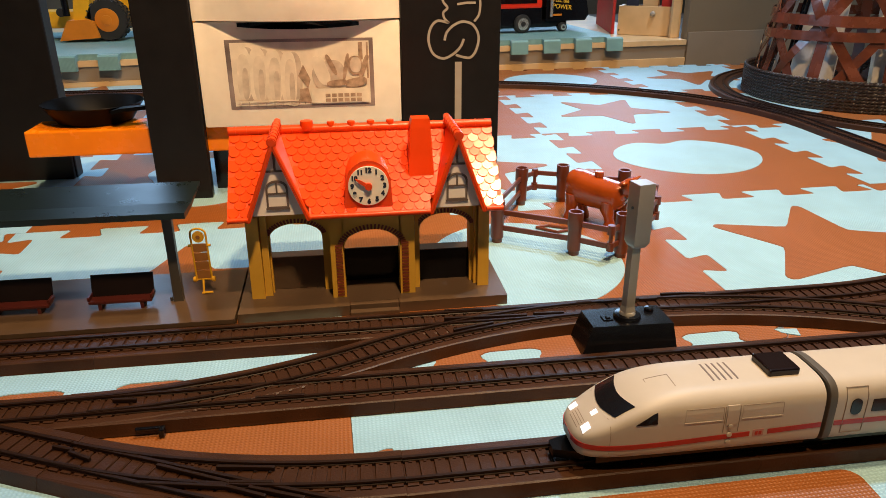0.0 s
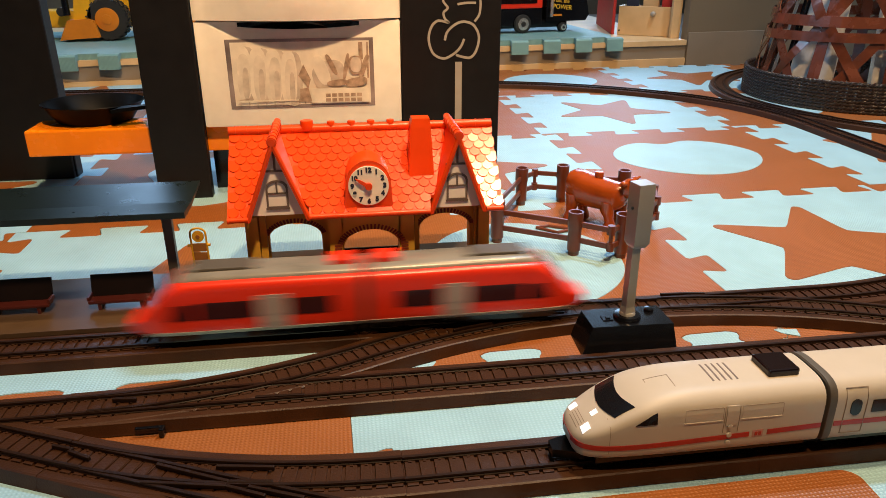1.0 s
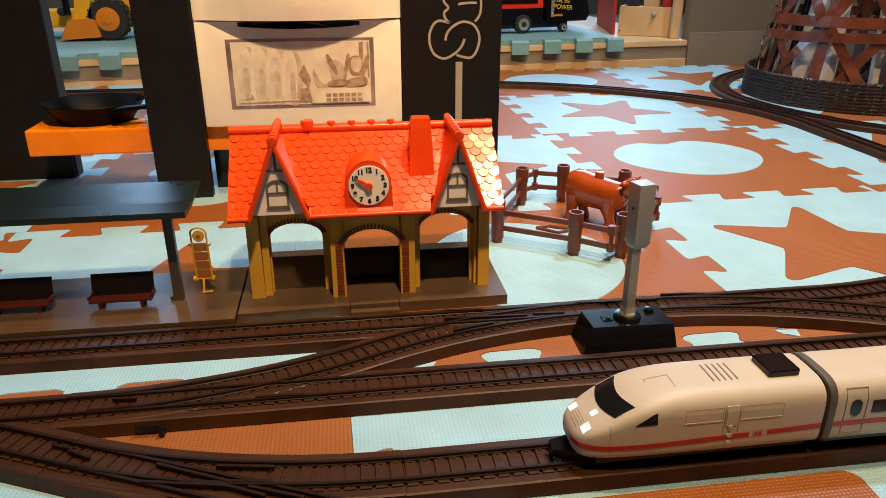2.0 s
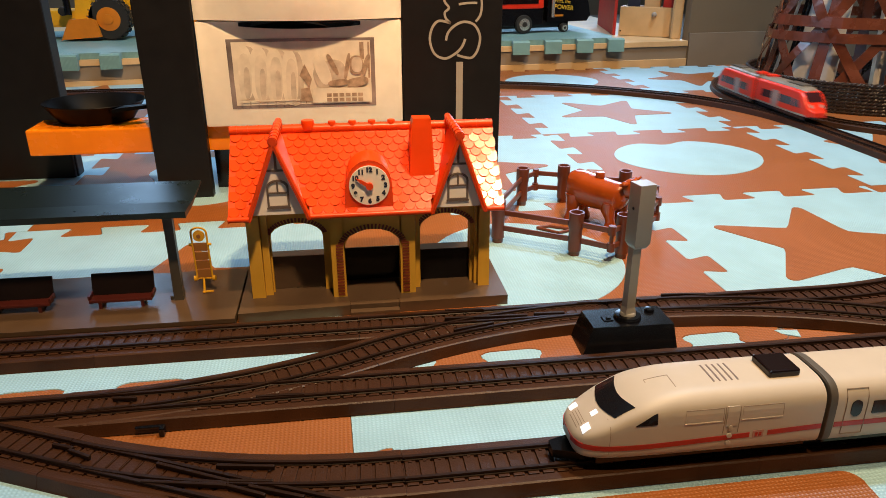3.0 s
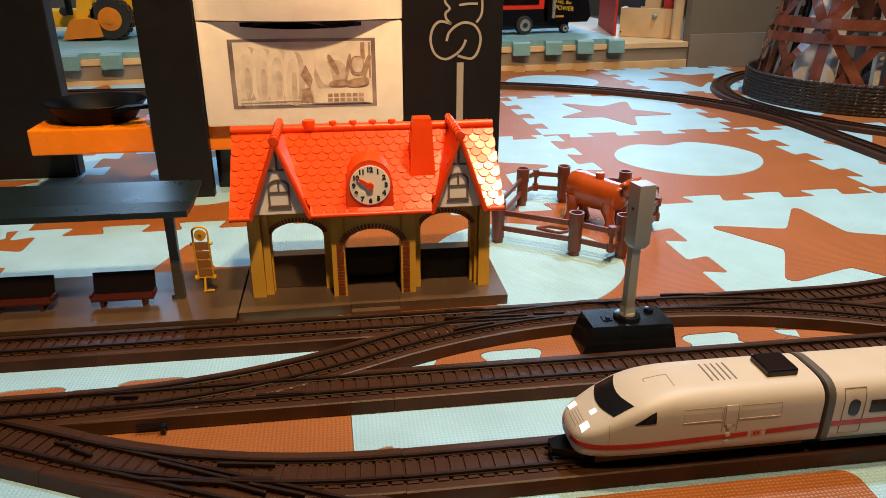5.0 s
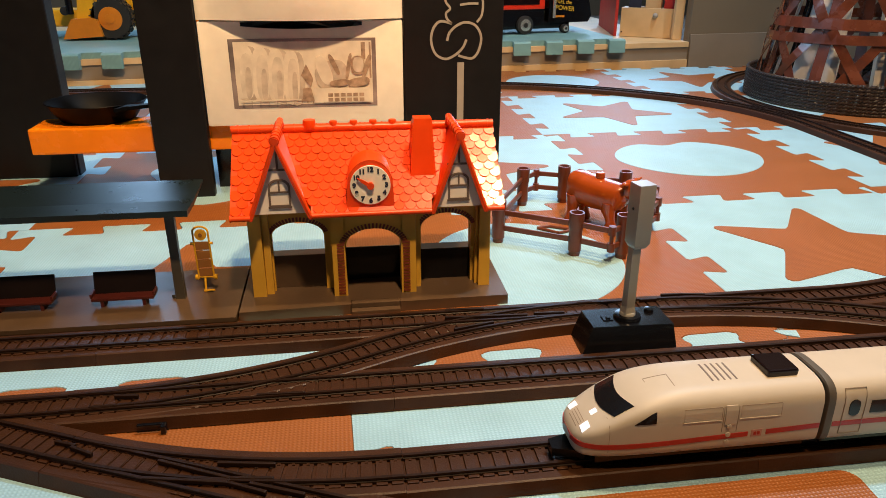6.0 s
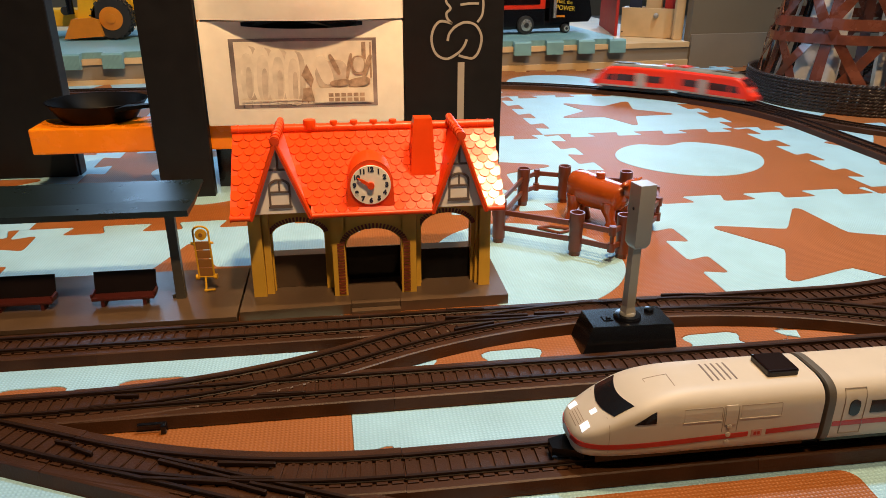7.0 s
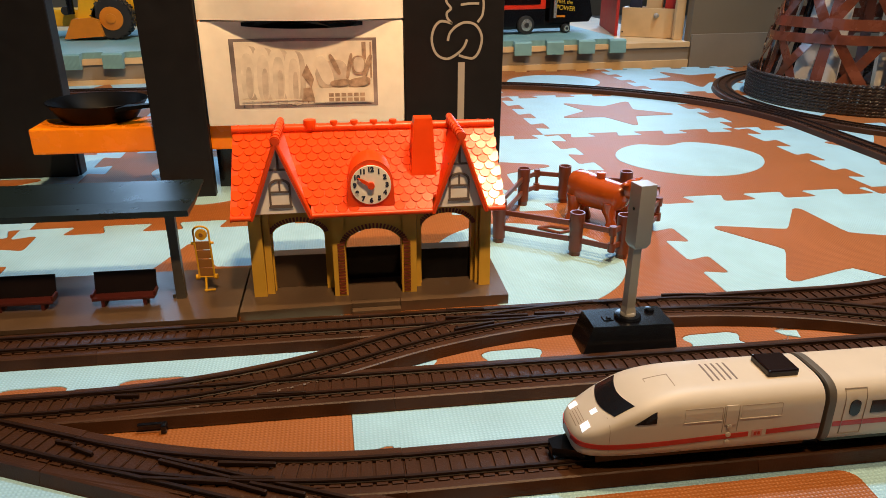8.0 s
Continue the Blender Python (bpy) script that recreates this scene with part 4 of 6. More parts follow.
def cow():
    ox, oy = 0.2520, 0.6560
    root = thing("toy_cow", (ox, oy, 0), "glossy orange-brown plastic toy cow standing inside the fence", "toy animal")

    spin = Matrix.Translation((ox, oy, 0)) @ Matrix.Rotation(radians(-50), 4, "Z") @ Matrix.Scale(0.98, 4) @ Matrix.Translation((-ox, -oy, 0))

    def put(name, bm, mat, smooth=True, label=""):
        bmesh.ops.transform(bm, matrix=spin, verts=bm.verts)
        return part(name, bm, mat, root, label, smooth)

    def ring(x, hw, z0, z1, n=18):
        return [(ox + x, oy + hw * math.copysign(abs(math.cos(t)) ** 0.72, math.cos(t)), (z0 + z1) / 2 + (z1 - z0) / 2 * math.copysign(abs(math.sin(t)) ** 0.72, math.sin(t))) for t in [2 * math.pi * k / n for k in range(n)]]

    bm = bmesh.new()
    loft(bm, [ring(-0.0345, 0.004, 0.032, 0.046), ring(-0.0335, 0.0115, 0.022, 0.0515), ring(-0.0290, 0.0142, 0.0185, 0.0540), ring(-0.0200, 0.0148, 0.0185, 0.0530), ring(-0.010, 0.0150, 0.0180, 0.0515), ring(0.010, 0.0152, 0.0185, 0.0490),
              ring(0.0200, 0.0142, 0.0190, 0.0485), ring(0.0270, 0.0110, 0.024, 0.0485), ring(0.0310, 0.005, 0.031, 0.047)])
    put("body", bm, COW)
    for lx, ly, bend in ((-0.0260, -0.0085, -0.002), (-0.0255, 0.0085, 0.003), (0.0150, -0.0085, 0.004), (0.0200, 0.0085, -0.001)):
        bm = bmesh.new()
        loft(bm, [[(ox + lx + dx + q * math.cos(t) * 1.15, oy + ly + q * math.sin(t), z) for t in [2 * math.pi * k / 14 for k in range(14)]]
                  for q, z, dx in ((0.0058, 0.0, bend), (0.0062, 0.002, bend), (0.0056, 0.006, bend), (0.0046, 0.0085, bend), (0.0046, 0.013, bend * 0.6), (0.0066, 0.020, 0), (0.0074, 0.030, 0))])
        put("leg", bm, COW)
    put("stud", bevel(rod(bmesh.new(), (ox - 0.002, oy, 0.0500), (ox - 0.002, oy, 0.0560), 0.0046, n=20), 0.0005), COW)
    bm = bmesh.new()
    loft(bm, [ring(0.0230, 0.0070, 0.032, 0.0500), ring(0.0300, 0.0072, 0.036, 0.0555), ring(0.0360, 0.0070, 0.0355, 0.0570), ring(0.0420, 0.0062, 0.0330, 0.0520), ring(0.0480, 0.0056, 0.0310, 0.0440), ring(0.0500, 0.0040, 0.0325, 0.0420)])
    put("head", bm, COW)
    for s in (-1, 1):
        bm = bmesh.new()
        ball(bm, (ox + 0.0315, oy + s * 0.0100, 0.0525), 0.0042, (0.8, 1.0, 0.6))
        put("ear", bm, COW)
        bm = bmesh.new()
        rod(bm, (ox + 0.0355, oy + s * 0.0045, 0.0540), (ox + 0.0390, oy + s * 0.0080, 0.0575), 0.0018, 0.0009, 10)
        put("horn", bm, COW)
        bm = bmesh.new()
        ball(bm, (ox + 0.0405, oy + s * 0.0062, 0.0475), 0.0015)
        put("eye", bm, BLACK, label="black eye")
    bm = rod(bmesh.new(), (ox - 0.0330, oy, 0.0480), (ox - 0.0350, oy, 0.0200), 0.0018, 0.0014, 10)
    put("tail", bm, COW)


cow()


# ---- toy kitchen behind the station ----
def kitchen():
    root = thing("toy_kitchen", (-0.05, 0.85, 0), "dark grey toy kitchen with white dishwasher door and orange shelf", "toy kitchen")
    part("post", bbox(-0.2053, -0.1476, 0.7990, 0.8120, 0.0, 0.62, 0.0012), DARK, root)
    # real at its right edge; the unseen width and height block window light
    part("side_panel", bbox(-1.30, -0.3260, 0.9000, 0.9250, 0.0, 0.95, 0.002), DARK, root)
    part("foot", bbox(-0.3400, -0.3240, 0.9050, 0.9260, 0.0, 0.060, 0.002), DARK, root)
    part("logo_panel", bbox(0.0690, 0.1785, 0.8000, 0.8900, 0.0, 0.62, 0.0012), DARK, root, "anthracite panel with outlined silver print")
    part("plinth", bbox(-0.1476, 0.0690, 0.8350, 0.8900, 0.0, 0.0515), BLACK, root)
    part("back_panel", bbox(-0.1476, 0.1785, 0.8905, 0.9100, 0.0, 0.62), DARK, root)
    # orange shelf with rounded edge
    part("shelf", bbox(-0.3370, 0.0688, 0.8122, 0.8680, 0.0505, 0.0790, 0.0022), ORANGE, root, "glossy orange shelf board")
    part("shelf_bracket", bbox(-0.2230, -0.1476, 0.8690, 0.8800, 0.0505, 0.0785, 0.001), ORANGE, root)
    # dishwasher door: flat below, swelling out above the grip
    x0, x1, z0, zs, z1 = -0.1463, 0.0683, 0.0792, 0.1895, 0.2650
    xc = (x0 + x1) / 2
    door = part("dishwasher_door", bbox(x0, x1, 0.8010, 0.8340, z0, zs, 0.0030), WHITE, root, "white plastic dishwasher door", smooth=True)
    bm = bmesh.new()
    n = 40
    rings = []
    for k in range(13):
        v = k / 12
        z = zs + 0.0015 + (z1 - zs) * v
        row = []
        for i in range(n + 1):
            x = x0 + (x1 - x0) * i / n
            u = (x - xc) / ((x1 - x0) / 2)
            swell = max(0.0, 1 - (u / 0.93) ** 2) ** 1.3
            edge = min(1.0, (1 - abs(u)) / 0.03) ** 0.5
            lift = 0.027 * swell * (0.82 + 0.18 * math.sin(math.pi * min(1, v * 1.3))) + 0.0025 * edge
            row.append((x, 0.8030 - lift, z))
        rings.append(row + [(x1, 0.8340, z), (x0, 0.8340, z)])
    loft(bm, rings)
    part("grip_panel", bm, WHITE, root, "white bulging panel with a grip slot", smooth=True)
    # dark slot under the bulge
    pts = []
    for k in range(25):
        u = -1 + 2 * k / 24
        pts.append((xc + 0.0630 * u + 0.0005, 0.1884 + 0.0034 * (1 - u * u) * 0.35))
    for k in range(24, -1, -1):
        u = -1 + 2 * k / 24
        pts.append((xc + 0.0630 * u + 0.0005, 0.1845 - 0.0040 * (1 - u * u) * 0.45))
    bm = upright(pts, 0.7950, 0.8012)
    for v in bm.verts:
        u = (v.co.x - xc) / 0.1073
        if v.co.y < 0.799:
            v.co.y = 0.8006 - 0.016 * max(0, 1 - (u / 0.62) ** 2)
    part("grip_slot", bm, BLACK, root, "dark grip slot")
    # printed window sticker: racks, plates and cutlery
    yf = 0.8006

    def sheet(name, xa, xb, za, zb, mat, lift, label=""):
        return part(name, bbox(xa, xb, yf - lift, yf - lift + 0.0003, za, zb), mat, door, label)

    wx0, wx1, wz0, wz1 = -0.1165, 0.0385, 0.0985, 0.1715
    sheet("print_frame", wx0, wx1, wz0, wz1, PRINT_FRAME, 0.0001, "printed dark window frame")
    sheet("print_ground", wx0 + 0.0050, wx1 - 0.0045, wz0 + 0.0035, wz1 - 0.0030, PRINT_PALE, 0.0004, "printed sepia picture of dishes")

    layer = [0]

    def blob(name, pts, mat, lift):
        layer[0] += 1
        lift += layer[0] * 0.00003
        part(name, upright(pts, yf - lift, yf - 0.0003), mat, door)

    def oval(cx_, cz_, rx, rz, n=20, tilt=0.0):
        out = []
        for k in range(n):
            t = 2 * math.pi * k / n
            a, b = rx * math.copysign(abs(math.cos(t)) ** 0.75, math.cos(t)), rz * math.copysign(abs(math.sin(t)) ** 0.75, math.sin(t))
            out.append((cx_ + a * math.cos(tilt) - b * math.sin(tilt), cz_ + a * math.sin(tilt) + b * math.cos(tilt)))
        return out

    for k, (px, w) in enumerate(((-0.1015, 0.0130), (-0.0850, 0.0125), (-0.0690, 0.0120), (-0.0530, 0.0110))):
        blob("printed_shade", oval(px + 0.0045, 0.1355 - 0.002 * k, w * 0.90, 0.0290, tilt=-0.04), PRINT_MID, 0.0006)
        blob("printed_plate", oval(px, 0.1365 - 0.002 * k, w * 0.78, 0.0290, tilt=-0.04), PRINT_PALE, 0.0008)
        blob("printed_gloss", oval(px + 0.0015, 0.1330 - 0.002 * k, w * 0.52, 0.0240, tilt=-0.04), PRINT_LIGHT, 0.0010)
        blob("printed_gloss", oval(px + 0.0030, 0.1260 - 0.002 * k, w * 0.26, 0.0170, tilt=-0.04), PRINT_MID, 0.0012)
    sheet("printed_rack", -0.1080, -0.0440, 0.1068, 0.1078, PRINT_PALE, 0.0026)
    for k in range(7):
        sheet("printed_wire", -0.1065 + k * 0.0090, -0.1050 + k * 0.0090, 0.1030, 0.1066, PRINT_MID, 0.0026)
    blob("printed_cup", [(-0.0430, 0.1330), (-0.0330, 0.1200), (-0.0300, 0.1290), (-0.0370, 0.1450)], PRINT_BROWN, 0.0008)
    blob("printed_shade", [(-0.0430, 0.1050), (-0.0300, 0.1050), (-0.0330, 0.1200), (-0.0420, 0.1190)], PRINT_BROWN, 0.0008)
    blob("printed_bowl", oval(-0.0100, 0.1330, 0.0180, 0.0150, tilt=0.3), PRINT_MID, 0.0006)
    blob("printed_bowl", oval(-0.0180, 0.1380, 0.0070, 0.0160, tilt=0.35), PRINT_PALE, 0.0008)
    blob("printed_knife", oval(-0.0070, 0.1440, 0.0026, 0.0120, tilt=0.45), PRINT_BROWN, 0.0010)
    blob("printed_spoon", oval(0.0085, 0.1420, 0.0022, 0.0140, tilt=-0.2), PRINT_BROWN, 0.0010)
    blob("printed_ladle", oval(0.0185, 0.1430, 0.0075, 0.0100), PRINT_BROWN, 0.0010)
    blob("printed_ladle", oval(0.0190, 0.1435, 0.0058, 0.0080), PRINT_MID, 0.0012)
    blob("printed_fork", oval(0.0280, 0.1420, 0.0028, 0.0130, tilt=-0.35), PRINT_BROWN, 0.0012)
    blob("printed_cutlery", oval(0.0190, 0.1250, 0.0120, 0.0048, tilt=0.15), PRINT_BROWN, 0.0011)
    blob("printed_cutlery", oval(-0.0020, 0.1245, 0.0110, 0.0035, tilt=0.1), PRINT_BROWN, 0.0011)
    sheet("printed_wall", 0.0225, 0.0270, 0.1490, 0.1670, PRINT_BROWN, 0.0008)
    sheet("printed_wall", 0.0310, 0.0330, 0.1290, 0.1670, PRINT_BROWN, 0.0008)
    sheet("printed_basket", -0.0300, 0.0320, 0.1035, 0.1190, PRINT_PALE, 0.0022)
    for r in range(2):
        for k in range(6):
            sheet("printed_gap", -0.0150 + k * 0.0068, -0.0098 + k * 0.0068, 0.1045 + r * 0.0052, 0.1082 + r * 0.0052, PRINT_BROWN, 0.0025)
    for k in range(5):
        sheet("printed_wire", -0.0440 + k * 0.0060, -0.0430 + k * 0.0060, 0.1030, 0.1080, PRINT_BROWN, 0.0012)
    # outlined silver shapes and the vertical bar on the dark panel
    logo_bm = bmesh.new()

    def ribbon(pts, w):
        m = len(pts)
        left, right = [], []
        for i, (x, z) in enumerate(pts):
            (ax_, az_), (bx_, bz_) = pts[max(0, i - 1)], pts[min(m - 1, i + 1)]
            q = math.hypot(bx_ - ax_, bz_ - az_) or 1
            nx, nz = -(bz_ - az_) / q * w / 2, (bx_ - ax_) / q * w / 2
            left.append((x + nx, z + nz))
            right.append((x - nx, z - nz))
        for i in range(m - 1):
            loft(logo_bm, [[(p[0], y, p[1]) for p in (left[i], left[i + 1], right[i + 1], right[i])] for y in (0.7993, 0.8003)])

    def curve(pts, n=8):
        out = []
        for i in range(len(pts) - 1):
            p0, p1, p2, p3 = pts[max(0, i - 1)], pts[i], pts[i + 1], pts[min(len(pts) - 1, i + 2)]
            for k in range(n):
                t = k / n
                out.append(tuple(0.5 * (2 * p1[c] + (p2[c] - p0[c]) * t + (2 * p0[c] - 5 * p1[c] + 4 * p2[c] - p3[c]) * t * t + (3 * p1[c] - p0[c] - 3 * p2[c] + p3[c]) * t ** 3) for c in (0, 1)))
        return out + [pts[-1]]

    def at(px, pz):
        return (0.0995 + (px - 765) * 0.000627, 0.1863 - (pz - 40) * 0.000600)

    ribbon(curve([at(*p) for p in ((800, 42), (780, 38), (768, 50), (764, 72), (772, 95), (790, 104), (808, 96), (820, 84), (826, 70))]), 0.0026)
    ribbon(curve([at(*p) for p in ((792, 72), (796, 58), (808, 46), (824, 40), (842, 46), (852, 66), (848, 90), (838, 103), (824, 102), (812, 98))]), 0.0026)
    ribbon(curve([at(*p) for p in ((800, 42), (792, 34), (790, 24), (797, 16), (790, 6), (788, -4))]), 0.0024)
    ribbon(curve([at(*p) for p in ((844, 40), (852, 28), (854, 10), (852, -6))]), 0.0024)
    ribbon(curve([at(*p) for p in ((814, 10), (830, 8), (846, 8))]), 0.0024)
    part("logo_shape", logo_bm, SILVER, root, "silver outlined printed shapes")
    part("logo_bar", bbox(0.1280, 0.1355, 0.7993, 0.8003, 0.030, 0.1440), SILVER, root, "vertical silver printed bar")


kitchen()


def pan():
    cx_, cy_, cz = -0.2760, 0.8600, 0.0792
    root = thing("frying_pan", (cx_, cy_, cz), "black toy frying pan resting on the orange shelf", "toy pan")
    prof = [(0.0, 0.0), (0.036, 0.0), (0.040, 0.0012), (0.0525, 0.0195), (0.0545, 0.0212), (0.0540, 0.0220), (0.0522, 0.0212), (0.0385, 0.0030), (0.0, 0.0022)]
    bm = bmesh.new()
    loft(bm, [[(cx_ + max(r, 0.0002) * math.cos(a), cy_ + max(r, 0.0002) * math.sin(a) * 0.92, cz + z) for a in [2 * math.pi * k / 48 for k in range(48)]] for r, z in prof])
    part("bowl", bm, PAN, root, smooth=True)
    bm = bmesh.new()
    loft(bm, [[(cx_ + x, cy_ + y - w, cz + z), (cx_ + x, cy_ + y + w, cz + z), (cx_ + x, cy_ + y + w, cz + z + 0.004), (cx_ + x, cy_ + y - w, cz + z + 0.004)]
              for x, y, w, z in ((0.030, -0.036, 0.009, 0.0150), (0.040, -0.040, 0.0075, 0.0175), (0.058, -0.036, 0.0050, 0.0180), (0.085, -0.022, 0.0050, 0.0180), (0.12, -0.004, 0.0060, 0.0170))])
    part("handle", bevel(bm, 0.001), PAN, root, smooth=True)


pan()


# ---- raised floor at the back with its toys ----
def raised_floor():
    a, b = (-2.6, step_line(-2.6)), (0.86, step_line(0.86))
    root = thing("raised_floor", (0, step_line(0), 0), "low raised wooden floor step at the back", "floor step", kind="structure")

    def run(y0, y1, z0, z1):
        return slab([(a[0], a[1] + y0), (b[0], b[1] + y0), (b[0], b[1] + y1), (a[0], a[1] + y1)], z0, z1)

    part("kick_board", bevel(run(-0.006, 0.0, -0.0105, 0.0095), 0.0008, 1), WOOD, root, "pale wooden kick board")
    part("riser", run(0.0, 0.05, -0.0105, 0.0400), RISER, root, "grey riser of the step")
    part("tread", run(-0.004, 0.9, 0.0402, 0.0520), WOOD, root, "pale wooden tread")
    wall = thing("wall_corner", (0.86, 1.74, 0), "beige painted wall beside the step", "wall", kind="structure")
    part("wall_face", slab([(0.86, step_line(0.86)), (2.8, 1.96), (2.8, 1.99), (0.86, step_line(0.86) + 0.03)], -0.0105, 2.4), WALL, wall)
    part("baseboard", bevel(slab([(0.862, step_line(0.86) - 0.008), (2.8, 1.952), (2.8, 1.9595), (0.862, step_line(0.86) - 0.0005)], -0.0105, 0.070), 0.002, 1), RISER, wall, "grey baseboard")


def wooden_post():
    root = thing("wooden_post", (0.848, 1.79, 0.0522), "pale wooden post at the end of the step", "post", kind="structure")
    part("shaft", bbox(0.834, 0.858, 1.775, 1.787, 0.0522, 2.39, 0.002), WOOD, root)


def upper_mat():
    root = thing("upper_mat", (0.2, 1.75, 0.0522), "grey-green foam mat with toothed edge on the step", "play mat", kind="structure")
    part("tile", bevel(slab([(-1.6, step_line(-1.6) + 0.004), (0.655, step_line(0.655) + 0.004), (0.672, 1.76), (0.650, 2.05), (-1.6, 2.05)], 0.0524, 0.0645), 0.001, 1), TEAL_FOAM, root)
    # thick teeth hanging over the edge of the step
    x = -1.6
    while x < 0.66:
        y = step_line(x)
        bm = bmesh.new()
        loft(bm, [[(x + q, y + yy, z) for q, yy, z in ((d, 0.0030, 0.0524), (d, -0.0062, 0.0524), (d, -0.0072, 0.0340), (d, -0.0185, 0.0340), (d, -0.0165, 0.0610), (d, -0.0120, 0.0645), (d, 0.0030, 0.0645))] for d in (0.0, 0.040)])
        part("tooth", bm, TEAL_FOAM, root)
        x += 0.080


def truck():
    x, y, z = 0.4856, 1.875, 0.0647
    root = thing("toy_truck", (x, y, z), "black and red toy truck with yellow lettering on the mat", "toy truck")
    m = Matrix.Translation((x, y, z)) @ Matrix.Rotation(radians(13), 4, "Z") @ Matrix.Scale(1.18, 4)

    def put(name, bm, mat, label="", parent=root, smooth=False):
        bmesh.ops.transform(bm, matrix=m, verts=bm.verts)
        return part(name, bm, mat, parent, label, smooth)

    put("chassis", bbox(-0.12, 0.085, -0.028, 0.030, 0.010, 0.026, 0.003), BLACK)
    bm = bmesh.new()
    prof = [(0.030, 0.022), (0.128, 0.022), (0.136, 0.034), (0.130, 0.060), (0.116, 0.100), (0.104, 0.140), (0.030, 0.140)]
    loft(bm, [[(a, yy, b) for a, b in prof] for yy in (-0.032, 0.034)])
    put("cab", bevel(bm, 0.004), BLACK, "glossy black cab", smooth=True)
    put("cargo_body", bbox(-0.12, 0.022, -0.030, 0.032, 0.050, 0.160, 0.003), RAILCAR_RED, "red cargo body")
    put("side_skirt", bbox(-0.12, 0.022, -0.0295, 0.030, 0.014, 0.0499, 0.002), BLACK)
    put("cargo_panel", bbox(-0.115, 0.008, -0.0312, -0.0302, 0.060, 0.110, 0.0003), SMOKED, "dark printed panel")
    put("exhaust", rod(bmesh.new(), (0.041, -0.036, 0.032), (0.041, -0.036, 0.14), 0.0038, n=12), CHROME, "chrome exhaust pipe", smooth=True)
    put("marker", bbox(0.048, 0.068, -0.0335, -0.0322, 0.033, 0.037), DIGGER_ORANGE)
    for wx, r in ((-0.026, 0.0190), (0.072, 0.0095)):
        w = put("wheel", bevel(rod(bmesh.new(), (wx, -0.036, r), (wx, -0.022, r), r, n=28), 0.002), TYRE, smooth=True)
        put("rim", rod(bmesh.new(), (wx, -0.0372, r), (wx, -0.034, r), r * 0.66, n=24), CHROME, "chrome rim", w, True)
        put("hub", rod(bmesh.new(), (wx, -0.0382, r), (wx, -0.036, r), r * 0.28, n=14), TYRE, "", w, True)
    for txt, s, tx, tz in (("FEEL the", 0.0110, 0.066, 0.0640), ("POWER", 0.0135, 0.069, 0.0510)):
        lettering("lettering", txt, s, TEXT_YELLOW, root, m @ Matrix.Translation((tx, -0.0325, tz)) @ Matrix.Rotation(math.pi / 2, 4, "X") @ Matrix.Rotation(radians(-6), 4, "Z"))


def books_and_box():
    m = Matrix.Translation((0.719, 1.885, 0.0525)) @ Matrix.Rotation(radians(-12), 4, "Z")
    root = thing("red_board", (0.719, 1.885, 0.0525), "red cardboard board standing on the step", "board")
    part("shell", bbox(0.0, 0.008, 0.0, 0.30, 0.0, 0.16, 0.001, m), BOOK_RED, root)
    x, y = 0.790, 1.836
    m = Matrix.Translation((x, y, 0.0525)) @ Matrix.Rotation(radians(-33), 4, "Z") @ Matrix.Translation((0.005, 0.060, 0)) @ Matrix.Scale(0.98, 4)
    root = thing("wooden_box", (x, y, 0.0525), "pale wooden box with a round knob and things inside", "wooden box")
    part("front", bbox(-0.077, 0.067, -0.060, -0.054, 0.0003, 0.074, 0.001, m), WOOD, root)
    part("side", bbox(-0.077, -0.071, -0.0538, -0.008, 0.0003, 0.074, 0.001, m), WOOD, root)
    part("side", bbox(0.061, 0.067, -0.0538, -0.008, 0.0003, 0.074, 0.001, m), WOOD, root)
    part("back", bbox(-0.077, 0.067, -0.0078, -0.002, 0.0003, 0.074, 0.001, m), WOOD, root)
    part("bottom", bbox(-0.0708, 0.0608, -0.0538, -0.008, 0.006, 0.010, 0, m), WOOD, root)
    bm = bmesh.new()
    ball(bm, (0.013, -0.064, 0.056), 0.0068, (1, 0.8, 1))
    bmesh.ops.transform(bm, matrix=m, verts=bm.verts)
    part("knob", bm, SILVER, root, "round grey knob", smooth=True)
    bm = bmesh.new()
    for sx, sz in ((-0.072, 0.012), (0.061, 0.012)):
        ball(bm, (sx, -0.0602, sz), 0.0022)
    bmesh.ops.transform(bm, matrix=m, verts=bm.verts)
    part("screw", bm, BLACK, root, smooth=True)
    for nm, lb, mt, bxs in (("toy_block", "red wooden toy block in the box", BOOK_RED, (0.030, 0.058, -0.045, -0.015, 0.0103, 0.112)),
                            ("picture_card", "dark blue card standing in the box", INK, (-0.062, -0.030, -0.040, -0.036, 0.0103, 0.130)),
                            ("toy_block", "pale wooden toy block in the box", WOOD, (-0.020, 0.020, -0.034, -0.012, 0.0103, 0.135))):
        r2 = thing(nm, (x, y, 0.0628), lb, "toy block" if nm == "toy_block" else "card")
        part("body", bbox(*bxs, 0.001, m), mt, r2)


